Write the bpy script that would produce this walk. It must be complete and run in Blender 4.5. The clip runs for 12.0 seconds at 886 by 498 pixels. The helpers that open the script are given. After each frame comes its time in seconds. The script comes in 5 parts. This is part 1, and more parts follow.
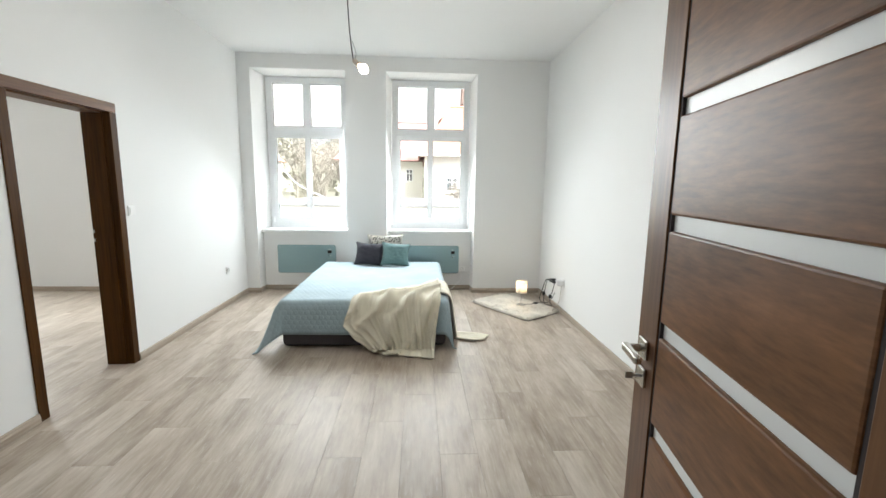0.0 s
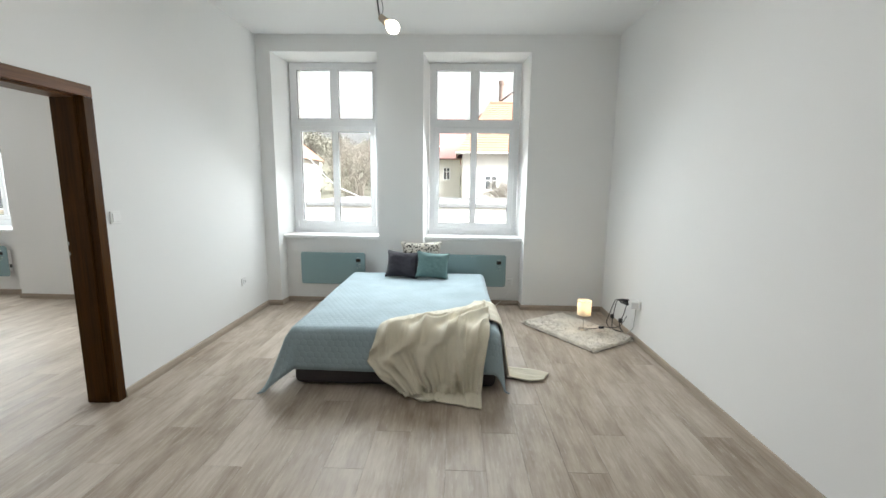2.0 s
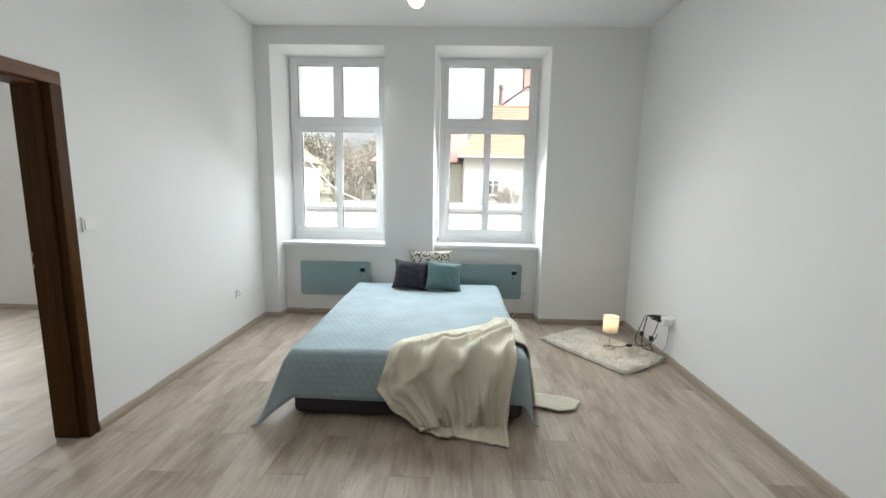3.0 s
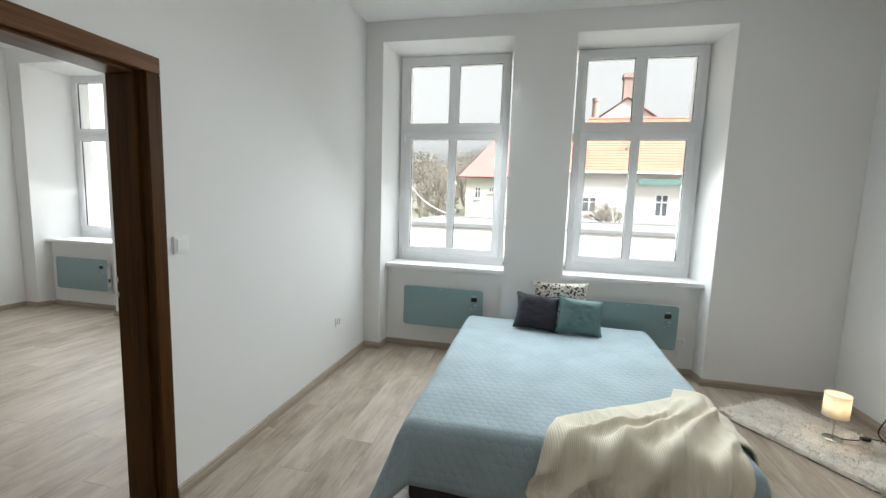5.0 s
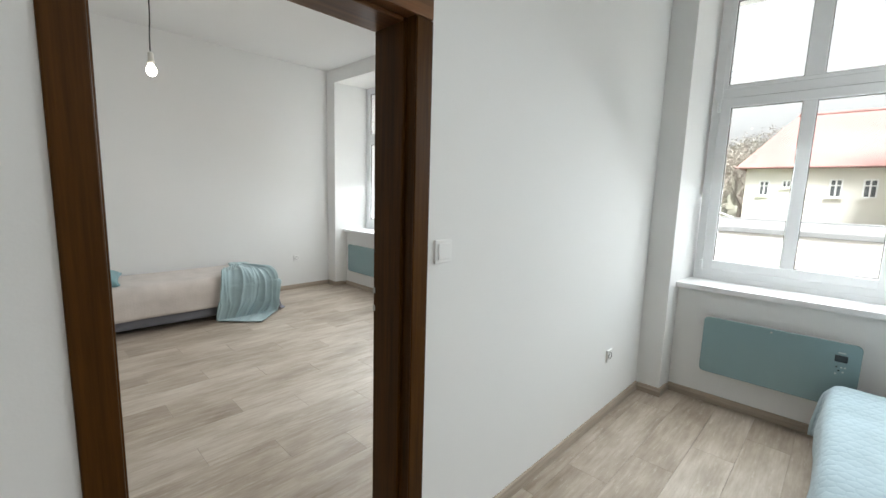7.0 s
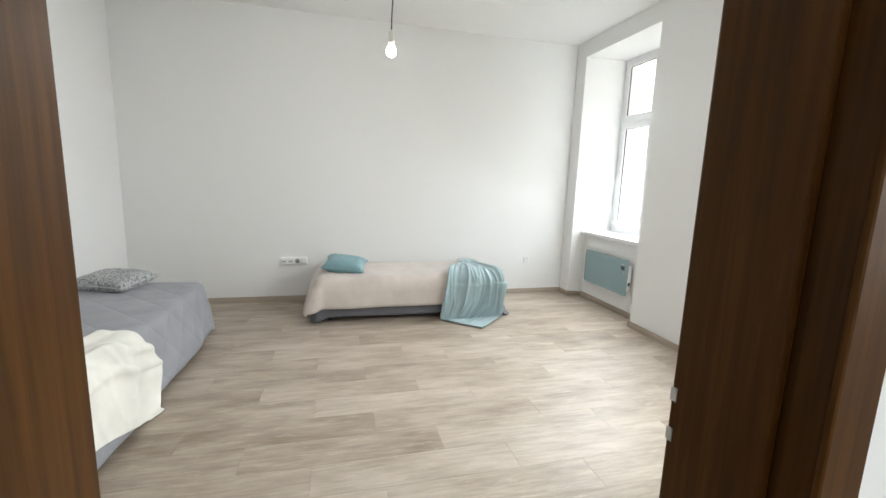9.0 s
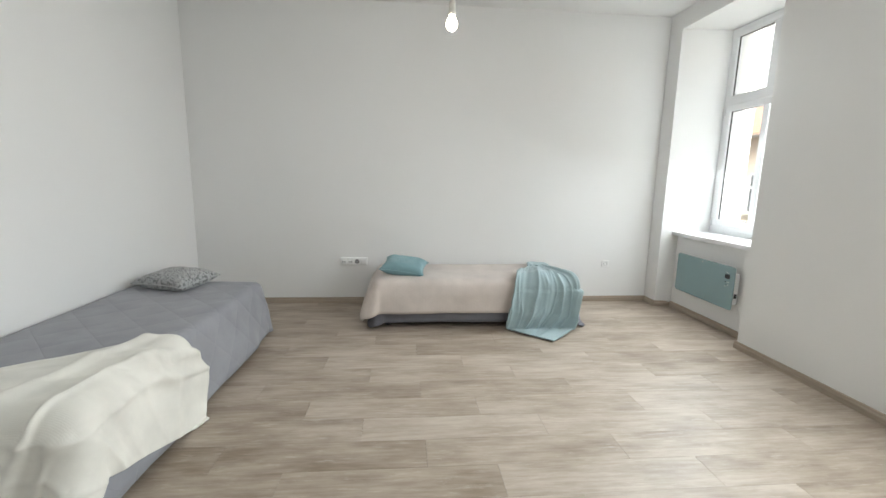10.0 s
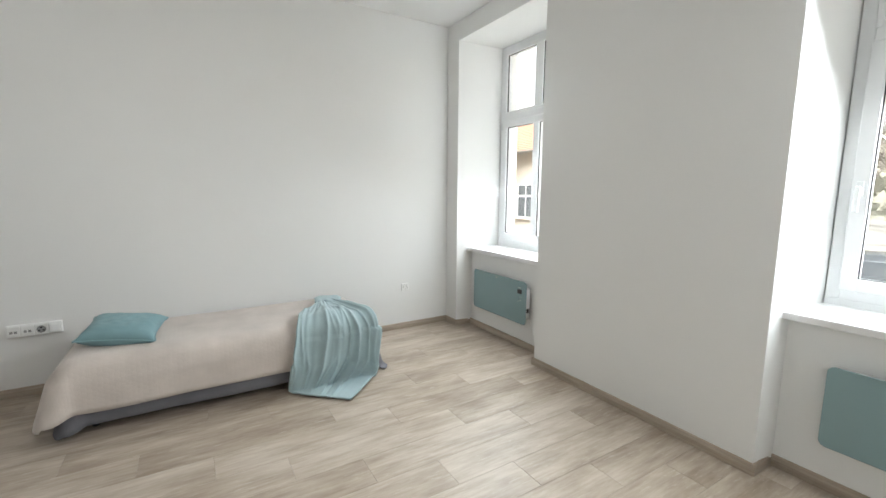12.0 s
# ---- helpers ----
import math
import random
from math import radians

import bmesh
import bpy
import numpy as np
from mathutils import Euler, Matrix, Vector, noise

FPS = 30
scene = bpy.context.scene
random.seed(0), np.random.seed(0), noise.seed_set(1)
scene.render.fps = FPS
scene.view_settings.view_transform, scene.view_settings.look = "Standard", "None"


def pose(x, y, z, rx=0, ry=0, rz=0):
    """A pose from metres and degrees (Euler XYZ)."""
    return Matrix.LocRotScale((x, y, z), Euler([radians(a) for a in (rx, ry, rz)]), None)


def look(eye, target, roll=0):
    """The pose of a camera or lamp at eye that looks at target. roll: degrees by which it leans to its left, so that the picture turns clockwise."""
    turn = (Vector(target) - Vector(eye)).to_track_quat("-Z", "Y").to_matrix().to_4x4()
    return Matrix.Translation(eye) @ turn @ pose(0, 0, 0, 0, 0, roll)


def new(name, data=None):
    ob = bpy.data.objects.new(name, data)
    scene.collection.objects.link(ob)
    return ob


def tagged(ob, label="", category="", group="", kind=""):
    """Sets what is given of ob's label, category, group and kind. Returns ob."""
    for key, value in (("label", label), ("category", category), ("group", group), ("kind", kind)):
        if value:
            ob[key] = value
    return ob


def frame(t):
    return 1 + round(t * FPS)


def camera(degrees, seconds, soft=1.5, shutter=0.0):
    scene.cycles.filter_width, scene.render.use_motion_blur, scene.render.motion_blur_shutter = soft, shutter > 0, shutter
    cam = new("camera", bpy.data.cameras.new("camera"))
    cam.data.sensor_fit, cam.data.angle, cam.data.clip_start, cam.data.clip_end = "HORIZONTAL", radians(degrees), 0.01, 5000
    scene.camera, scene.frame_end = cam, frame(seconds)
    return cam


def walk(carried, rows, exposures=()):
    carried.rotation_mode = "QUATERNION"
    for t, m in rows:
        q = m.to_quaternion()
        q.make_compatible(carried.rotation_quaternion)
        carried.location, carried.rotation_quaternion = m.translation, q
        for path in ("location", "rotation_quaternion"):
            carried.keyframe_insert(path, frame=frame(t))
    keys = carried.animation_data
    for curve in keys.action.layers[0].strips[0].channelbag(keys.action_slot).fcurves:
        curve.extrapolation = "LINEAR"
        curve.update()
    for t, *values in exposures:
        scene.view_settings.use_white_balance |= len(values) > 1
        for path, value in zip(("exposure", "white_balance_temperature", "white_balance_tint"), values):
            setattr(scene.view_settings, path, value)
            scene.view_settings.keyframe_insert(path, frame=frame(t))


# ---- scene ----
SKY, SKY_LAMP, LEAN = 0.05, 3.3, 44
cam = camera(93.6, 12.0)
PATH = [
    (0, (-0.166, 0.26, 1.471), (-0.051, 2.233, 1.168), 0.9),
    (0.5, (-0.155, 0.439, 1.468), (-0.117, 2.414, 1.157), 0.7),
    (1, (-0.199, 0.683, 1.491), (-0.209, 2.658, 1.175), 0.6),
    (1.5, (-0.216, 0.865, 1.478), (-0.261, 2.839, 1.162), 0.6),
    (2, (-0.225, 1.061, 1.481), (-0.282, 3.036, 1.168), 0.7),
    (2.5, (-0.286, 1.237, 1.479), (-0.33, 3.213, 1.171), 0.9),
    (4.5, (-0.71, 1.961, 1.469), (-0.965, 3.93, 1.232), 1.9),
    (5, (-0.851, 2.116, 1.476), (-1.282, 4.055, 1.245), 1.9),
    (5.5, (-1.028, 2.26, 1.468), (-1.672, 4.14, 1.241), 1.7),
    (6, (-1.145, 2.401, 1.465), (-2.048, 4.17, 1.221), 1.5),
    (6.5, (-1.283, 2.565, 1.474), (-2.437, 4.178, 1.212), 1.5),
    (7, (-1.455, 2.691, 1.442), (-2.833, 4.113, 1.166), 1.7),
    (7.5, (-1.677, 2.814, 1.434), (-3.255, 4.009, 1.146), 1.9),
    (9.3, (-2.262, 3.101, 1.369), (-4.202, 3.475, 1.049), 1.7),
    (9.5, (-2.332, 3.114, 1.357), (-4.281, 3.416, 1.037), 1.5),
    (10, (-2.522, 3.173, 1.354), (-4.488, 3.347, 1.023), 1.1),
    (10.5, (-2.709, 3.246, 1.367), (-4.678, 3.398, 1.045), 0.7),
    (11, (-2.889, 3.318, 1.361), (-4.838, 3.651, 1.057), 0.7),
    (11.5, (-3.09, 3.385, 1.387), (-4.951, 4.061, 1.103), 0.5),
    (12, (-3.182, 3.573, 1.417), (-4.877, 4.6, 1.146), 0.4),
]
LIGHTNESS = [(0, 4.1), (1, 3.9), (2.5, 3.55), (4.5, 3.35), (5.5, 3.28), (6.5, 3.4), (7.5, 3.65), (9.3, 4.1), (10.1, 3.8), (10.8, 3.85), (11.5, 3.85), (12, 3.72)]
walk(cam, [(t, look(eye, target, roll)) for t, eye, target, roll in PATH], LIGHTNESS)

# ---- world, sun, exposure ----
world = bpy.data.worlds.new("overcast_sky")
scene.world = world
world.use_nodes = True
wn = world.node_tree
sky = wn.nodes.new("ShaderNodeTexSky")
sky.sky_type = "NISHITA"
sky.sun_disc = False
sky.sun_elevation = radians(50)
sky.sun_rotation = radians(122)
sky.air_density, sky.dust_density, sky.ozone_density = 1.0, 6.0, 1.0
grey = wn.nodes.new("ShaderNodeHueSaturation")
grey.inputs["Saturation"].default_value = 0.0
wn.links.new(sky.outputs[0], grey.inputs["Color"])
cloud = wn.nodes.new("ShaderNodeMix")
cloud.data_type, cloud.blend_type = "RGBA", "MULTIPLY"
cloud.inputs[0].default_value = 1.0
for socket in cloud.inputs:
    if socket.name == "A" and socket.type == "RGBA":
        wn.links.new(grey.outputs[0], socket)
    if socket.name == "B" and socket.type == "RGBA":
        socket.default_value = (0.68, 0.685, 0.69, 1)
for socket in cloud.outputs:
    if socket.type == "RGBA":
        wn.links.new(socket, wn.nodes["Background"].inputs["Color"])
wn.nodes["Background"].inputs["Strength"].default_value = SKY
sun = new("sun", bpy.data.lights.new("sun", "SUN"))
sun.data.energy, sun.data.angle, sun.data.color = 1.5, radians(30), (1.0, 0.98, 0.95)
sun.matrix_world = look((16.0, -10, 22), (0, 0, 0))


def window_light(x, y, turn):
    """The overcast sky's light falling in through a window: one area lamp that fills the opening, leaning down as the sky's light does."""
    la = bpy.data.lights.new("sky_light", "AREA")
    la.shape, la.size, la.size_y, la.spread = "RECTANGLE", 0.84, 1.80, radians(140)
    la.energy, la.color = SKY_LAMP, (0.905, 0.97, 1.0)
    new("sky_light", la).matrix_world = look((x, y, 1.86), (x + math.sin(radians(turn)), y - math.cos(radians(turn)), 1.86 - math.tan(radians(LEAN))))


# ---- materials ----
def nodes_of(name):
    m = bpy.data.materials.new(name)
    m.use_nodes = True
    n, l = m.node_tree.nodes, m.node_tree.links
    return m, n, l, n["Principled BSDF"]


def link_noise(n, l, coord, scale, stretch=(1, 1, 1), detail=4, rough=0.55):
    mp = n.new("ShaderNodeMapping")
    mp.inputs["Scale"].default_value = stretch
    l.new(coord, mp.inputs["Vector"])
    t = n.new("ShaderNodeTexNoise")
    t.inputs["Scale"].default_value, t.inputs["Detail"].default_value, t.inputs["Roughness"].default_value = scale, detail, rough
    l.new(mp.outputs[0], t.inputs["Vector"])
    return t


def ramp(n, l, fac, stops):
    r = n.new("ShaderNodeValToRGB")
    e = r.color_ramp.elements
    while len(e) < len(stops):
        e.new(0.5)
    for i, (p, c) in enumerate(stops):
        e[i].position, e[i].color = p, (*c, 1)
    l.new(fac, r.inputs[0])
    return r


def bump(n, l, height, bsdf, strength=0.2, dist=0.002, chain=None):
    b = n.new("ShaderNodeBump")
    b.inputs["Strength"].default_value, b.inputs["Distance"].default_value = strength, dist
    l.new(height, b.inputs["Height"])
    if chain:
        l.new(chain.outputs[0], b.inputs["Normal"])
    l.new(b.outputs[0], bsdf.inputs["Normal"])
    return b


def shade(c, k):
    return tuple(min(1, v * k) for v in c)


def surface(name, c, rough=0.6, metal=0.0, var=0.06, s1=3.0, s2=80.0, bumps=0.1, dist=0.002, stretch=(1, 1, 1), spec=0.5):
    """A plain surface with blotches at one scale and grain at another."""
    m, n, l, b = nodes_of(name)
    co = n.new("ShaderNodeTexCoord").outputs["Object"]
    a = link_noise(n, l, co, s1, stretch)
    g = link_noise(n, l, co, s2, stretch, 3)
    mix = n.new("ShaderNodeMath")
    mix.operation = "MULTIPLY_ADD"
    mix.inputs[1].default_value = 0.4
    l.new(g.outputs[0], mix.inputs[0])
    sub = n.new("ShaderNodeMath")
    sub.operation = "MULTIPLY"
    sub.inputs[1].default_value = 0.6
    l.new(a.outputs[0], sub.inputs[0])
    l.new(sub.outputs[0], mix.inputs[2])
    r = ramp(n, l, mix.outputs[0], ((0.3, shade(c, 1 - var)), (0.7, shade(c, 1 + var))))
    l.new(r.outputs[0], b.inputs["Base Color"])
    b.inputs["Roughness"].default_value, b.inputs["Metallic"].default_value = rough, metal
    b.inputs["Specular IOR Level"].default_value = spec
    if bumps:
        bump(n, l, g.outputs[0], b, bumps, dist)
    return m


def wood(name, dark, light, rough=0.4, axis=2, scale=1.0, per_piece=0.0, coat=0.0, bumps=0.12, fine=40.0, broad=9.0, span=1.0, spec=0.5):
    """Wood grain running along an axis, with streaks and fine pores."""
    m, n, l, b = nodes_of(name)
    b.inputs["Specular IOR Level"].default_value = spec
    co = n.new("ShaderNodeTexCoord").outputs["Object"]
    info = n.new("ShaderNodeObjectInfo")
    off = n.new("ShaderNodeVectorMath")
    off.operation = "SCALE"
    off.inputs[0].default_value = (13.0, 29.0, 7.0)
    l.new(info.outputs["Random"], off.inputs["Scale"])
    add = n.new("ShaderNodeVectorMath")
    l.new(co, add.inputs[0])
    l.new(off.outputs[0], add.inputs[1])
    st = [broad, broad, broad]
    st[axis] = 0.7
    a = link_noise(n, l, add.outputs[0], 1.2 * scale, st, 5, 0.6)
    st2 = [fine, fine, fine]
    st2[axis] = 1.6
    g = link_noise(n, l, add.outputs[0], 2.2 * scale, st2, 4, 0.65)
    big = link_noise(n, l, add.outputs[0], 1.1, (1, 1, 1), 3)
    s = n.new("ShaderNodeMath")
    s.operation = "MULTIPLY_ADD"
    s.inputs[1].default_value = 0.45
    l.new(g.outputs[0], s.inputs[0])
    h = n.new("ShaderNodeMath")
    h.operation = "MULTIPLY"
    h.inputs[1].default_value = 0.4
    l.new(a.outputs[0], h.inputs[0])
    l.new(h.outputs[0], s.inputs[2])
    s2 = n.new("ShaderNodeMath")
    s2.operation = "MULTIPLY_ADD"
    s2.inputs[1].default_value = 0.15
    l.new(big.outputs[0], s2.inputs[0])
    l.new(s.outputs[0], s2.inputs[2])
    last = s2.outputs[0]
    if per_piece:
        p = n.new("ShaderNodeMath")
        p.operation = "MULTIPLY_ADD"
        p.inputs[1].default_value, p.inputs[2].default_value = per_piece, -per_piece / 2
        l.new(info.outputs["Random"], p.inputs[0])
        q = n.new("ShaderNodeMath")
        l.new(p.outputs[0], q.inputs[0])
        l.new(last, q.inputs[1])
        last = q.outputs[0]
    mid = tuple((i + j) / 2 for i, j in zip(dark, light))
    r = ramp(n, l, last, ((0.5 - 0.17 * span, dark), (0.5, mid), (0.5 + 0.18 * span, light)))
    l.new(r.outputs[0], b.inputs["Base Color"])
    b.inputs["Roughness"].default_value = rough
    b.inputs["Coat Weight"].default_value = coat
    bump(n, l, g.outputs[0], b, bumps, 0.001)
    return m


def vinyl_plank(name):
    """Grey oak vinyl: each plank of its own tone, cloudy patches, fine grain along its length and pale worn flecks."""
    m, n, l, b = nodes_of(name)
    co = n.new("ShaderNodeTexCoord").outputs["Object"]
    info = n.new("ShaderNodeObjectInfo")
    off = n.new("ShaderNodeVectorMath")
    off.operation = "SCALE"
    off.inputs[0].default_value = (17.0, 41.0, 7.0)
    l.new(info.outputs["Random"], off.inputs["Scale"])
    add = n.new("ShaderNodeVectorMath")
    l.new(co, add.inputs[0])
    l.new(off.outputs[0], add.inputs[1])
    cloud = link_noise(n, l, add.outputs[0], 2.4, (3.2, 0.9, 1), 5, 0.6)
    grain = link_noise(n, l, add.outputs[0], 3.0, (19, 1.4, 1), 5, 0.6)
    fleck = link_noise(n, l, add.outputs[0], 5.5, (8.5, 1.3, 1), 4, 0.7)
    total = None
    for sock, share in ((cloud.outputs[0], 0.60), (grain.outputs[0], 0.28), (info.outputs["Random"], 0.11)):
        k = n.new("ShaderNodeMath")
        k.operation = "MULTIPLY_ADD"
        k.inputs[1].default_value, k.inputs[2].default_value = share, 0.0
        l.new(sock, k.inputs[0])
        if total is not None:
            l.new(total, k.inputs[2])
        total = k.outputs[0]
    tone = ramp(n, l, total, ((0.33, (0.245, 0.189, 0.139)), (0.49, (0.395, 0.328, 0.262)), (0.66, (0.545, 0.477, 0.404))))
    worn = ramp(n, l, fleck.outputs[0], ((0.57, (0, 0, 0)), (0.70, (0.38, 0.38, 0.38))))
    mix = n.new("ShaderNodeMix")
    mix.data_type = "RGBA"
    l.new(worn.outputs[0], mix.inputs["Factor"])
    l.new(tone.outputs[0], mix.inputs[6])
    mix.inputs[7].default_value = (0.62, 0.56, 0.49, 1)
    l.new(mix.outputs[2], b.inputs["Base Color"])
    rough = ramp(n, l, cloud.outputs[0], ((0.3, (0.40, 0.40, 0.40)), (0.7, (0.52, 0.52, 0.52))))
    l.new(rough.outputs[0], b.inputs["Roughness"])
    bump(n, l, grain.outputs[0], b, 0.06, 0.001)
    return m


def fabric(name, c, weave=400.0, var=0.10, rough=0.9, pattern="", size=0.05, strength=0.5, dark=None):
    """Cloth: fine weave, soft blotches, and a quilted or ribbed relief where there is one."""
    m, n, l, b = nodes_of(name)
    uv = n.new("ShaderNodeTexCoord").outputs["UV"]
    a = link_noise(n, l, uv, 4.0)
    g = link_noise(n, l, uv, weave, (1, 1, 1), 2)
    r = ramp(n, l, a.outputs[0], ((0.3, shade(c, 1 - var)), (0.7, shade(c, 1 + var))))
    col = r.outputs[0]
    b.inputs["Roughness"].default_value = rough
    b.inputs["Specular IOR Level"].default_value = 0.2
    b.inputs["Sheen Weight"].default_value = 0.2 if max(c) > 0.3 else 0.04
    first = bump(n, l, g.outputs[0], b, 0.35, 0.0015)
    if pattern == "hex":
        # puffed hexagons with stitched seams between them
        cell = Vector((size, size * math.sqrt(3), 1.0))
        dist = []
        for shift in (0.0, 0.5):
            mv = n.new("ShaderNodeVectorMath")
            mv.inputs[1].default_value = cell * shift
            l.new(uv, mv.inputs[0])
            wr = n.new("ShaderNodeVectorMath")
            wr.operation = "WRAP"
            wr.inputs[1].default_value, wr.inputs[2].default_value = cell / 2, -cell / 2
            l.new(mv.outputs[0], wr.inputs[0])
            ab = n.new("ShaderNodeVectorMath")
            ab.operation = "ABSOLUTE"
            l.new(wr.outputs[0], ab.inputs[0])
            far = []
            for axis in ((1, 0, 0), (0.5, math.sqrt(3) / 2, 0)):
                dt = n.new("ShaderNodeVectorMath")
                dt.operation = "DOT_PRODUCT"
                dt.inputs[1].default_value = Vector(axis) * 2 / size
                l.new(ab.outputs[0], dt.inputs[0])
                far.append(dt.outputs["Value"])
            mx = n.new("ShaderNodeMath")
            mx.operation = "MAXIMUM"
            l.new(far[0], mx.inputs[0])
            l.new(far[1], mx.inputs[1])
            dist.append(mx.outputs[0])
        mn = n.new("ShaderNodeMath")
        mn.operation = "MINIMUM"
        l.new(dist[0], mn.inputs[0])
        l.new(dist[1], mn.inputs[1])
        pw = n.new("ShaderNodeMath")
        pw.operation = "POWER"
        pw.inputs[1].default_value = 3.5
        l.new(mn.outputs[0], pw.inputs[0])
        dn = n.new("ShaderNodeMath")
        dn.operation = "SUBTRACT"
        dn.inputs[0].default_value = 1.0
        l.new(pw.outputs[0], dn.inputs[1])
        bump(n, l, dn.outputs[0], b, strength, size * 0.12, first)
    elif pattern == "diamond":
        total = None
        for sgn in (1, -1):
            dot = n.new("ShaderNodeVectorMath")
            dot.operation = "DOT_PRODUCT"
            dot.inputs[1].default_value = (0.5 / size, sgn * 0.5 / size, 0)
            l.new(uv, dot.inputs[0])
            f = n.new("ShaderNodeMath")
            f.operation = "PINGPONG"
            f.inputs[1].default_value = 0.5
            l.new(dot.outputs["Value"], f.inputs[0])
            p = n.new("ShaderNodeMath")
            p.operation = "POWER"
            p.inputs[1].default_value = 0.4
            l.new(f.outputs[0], p.inputs[0])
            if total is None:
                total = p.outputs[0]
            else:
                s = n.new("ShaderNodeMath")
                s.operation = "MINIMUM"
                l.new(total, s.inputs[0])
                l.new(p.outputs[0], s.inputs[1])
                total = s.outputs[0]
        bump(n, l, total, b, strength, size * 0.1, first)
    elif pattern == "rib":
        w = n.new("ShaderNodeTexWave")
        w.inputs["Scale"].default_value = 0.314 / size
        w.inputs["Distortion"].default_value = 0.6
        l.new(uv, w.inputs["Vector"])
        bump(n, l, w.outputs[1], b, strength, 0.003, first)
    elif pattern == "print":
        v = n.new("ShaderNodeTexVoronoi")
        v.inputs["Scale"].default_value = 1 / size
        l.new(uv, v.inputs["Vector"])
        d = link_noise(n, l, uv, 1.6 / size, (1, 1, 1), 2)
        mixv = n.new("ShaderNodeMath")
        mixv.operation = "MULTIPLY"
        l.new(v.outputs["Distance"], mixv.inputs[0])
        l.new(d.outputs[0], mixv.inputs[1])
        r2 = ramp(n, l, mixv.outputs[0], ((0.20, dark), (0.225, c), (0.36, c), (0.40, shade(c, 0.6))))
        col = r2.outputs[0]
    l.new(col, b.inputs["Base Color"])
    return m


def glow(name, c, strength):
    m, n, l, b = nodes_of(name)
    b.inputs["Base Color"].default_value = (0.9, 0.88, 0.82, 1)
    b.inputs["Emission Color"].default_value = (*c, 1)
    b.inputs["Emission Strength"].default_value = strength
    return m


def clear_glass(name):
    m, n, l, b = nodes_of(name)
    n.remove(b)
    tr = n.new("ShaderNodeBsdfTransparent")
    tr.inputs[0].default_value = (0.97, 0.985, 0.98, 1)
    gl = n.new("ShaderNodeBsdfGlossy")
    gl.inputs["Roughness"].default_value = 0.02
    lw = n.new("ShaderNodeLayerWeight")
    lw.inputs[0].default_value = 0.5
    pw = n.new("ShaderNodeMath")
    pw.operation = "POWER"
    pw.inputs[1].default_value = 4.0
    l.new(lw.outputs["Facing"], pw.inputs[0])
    fr = n.new("ShaderNodeMath")
    fr.operation = "MULTIPLY_ADD"
    fr.inputs[1].default_value, fr.inputs[2].default_value = 0.6, 0.03
    l.new(pw.outputs[0], fr.inputs[0])
    mx = n.new("ShaderNodeMixShader")
    l.new(fr.outputs[0], mx.inputs[0])
    l.new(tr.outputs[0], mx.inputs[1])
    l.new(gl.outputs[0], mx.inputs[2])
    l.new(mx.outputs[0], n["Material Output"].inputs[0])
    return m


def lampshade_cloth(name):
    m, n, l, b = nodes_of(name)
    t = n.new("ShaderNodeBsdfTranslucent")
    t.inputs[0].default_value = (0.92, 0.86, 0.76, 1)
    b.inputs["Base Color"].default_value = (0.85, 0.8, 0.7, 1)
    b.inputs["Roughness"].default_value = 0.9
    co = n.new("ShaderNodeTexCoord").outputs["Object"]
    g = link_noise(n, l, co, 300)
    bump(n, l, g.outputs[0], b, 0.2, 0.001)
    mx = n.new("ShaderNodeMixShader")
    mx.inputs[0].default_value = 0.55
    l.new(b.outputs[0], mx.inputs[1])
    l.new(t.outputs[0], mx.inputs[2])
    l.new(mx.outputs[0], n["Material Output"].inputs[0])
    return m


PAINT = surface("white_wall_paint", (0.84, 0.84, 0.83), 0.85, var=0.015, s1=0.8, s2=160, bumps=0.12, dist=0.0015, spec=0.25)
CEIL = surface("white_ceiling_paint", (0.85, 0.85, 0.845), 0.9, var=0.015, s1=0.7, s2=120, bumps=0.1, spec=0.2)
FLOOR_W = vinyl_plank("grey_oak_vinyl")
SCREED = surface("screed", (0.16, 0.13, 0.1), 0.9)
SKIRT_W = wood("oak_skirting", (0.28, 0.222, 0.168), (0.48, 0.405, 0.33), 0.45, 0, 0.8)
SKIRT_WY = wood("oak_skirting_y", (0.28, 0.222, 0.168), (0.48, 0.405, 0.33), 0.45, 1, 0.8)
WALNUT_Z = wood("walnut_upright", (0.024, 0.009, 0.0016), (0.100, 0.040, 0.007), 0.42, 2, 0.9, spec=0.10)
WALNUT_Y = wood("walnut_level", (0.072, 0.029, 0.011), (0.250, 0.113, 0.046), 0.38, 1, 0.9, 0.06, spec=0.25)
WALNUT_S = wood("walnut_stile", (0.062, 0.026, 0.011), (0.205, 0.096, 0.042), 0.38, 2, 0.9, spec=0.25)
PVC = surface("white_pvc", (0.80, 0.81, 0.82), 0.35, var=0.01, s2=30, bumps=0.02)
SILL_M = surface("white_sill", (0.82, 0.82, 0.82), 0.3, var=0.01, bumps=0.02)
GASKET = surface("black_gasket", (0.03, 0.03, 0.03), 0.6)
PANE = clear_glass("window_glass")
FROST = surface("satin_glass", (0.78, 0.80, 0.80), 0.3, var=0.03, s2=20, bumps=0.02)
CHROME = surface("satin_nickel", (0.62, 0.60, 0.56), 0.25, 1.0, var=0.05, bumps=0.03)
STEEL = surface("steel", (0.5, 0.5, 0.48), 0.4, 1.0)
PLASTIC = surface("white_plastic", (0.86, 0.86, 0.85), 0.3, var=0.01, bumps=0.0)
BLACK = surface("black_plastic", (0.02, 0.02, 0.022), 0.4, var=0.1, bumps=0.0)
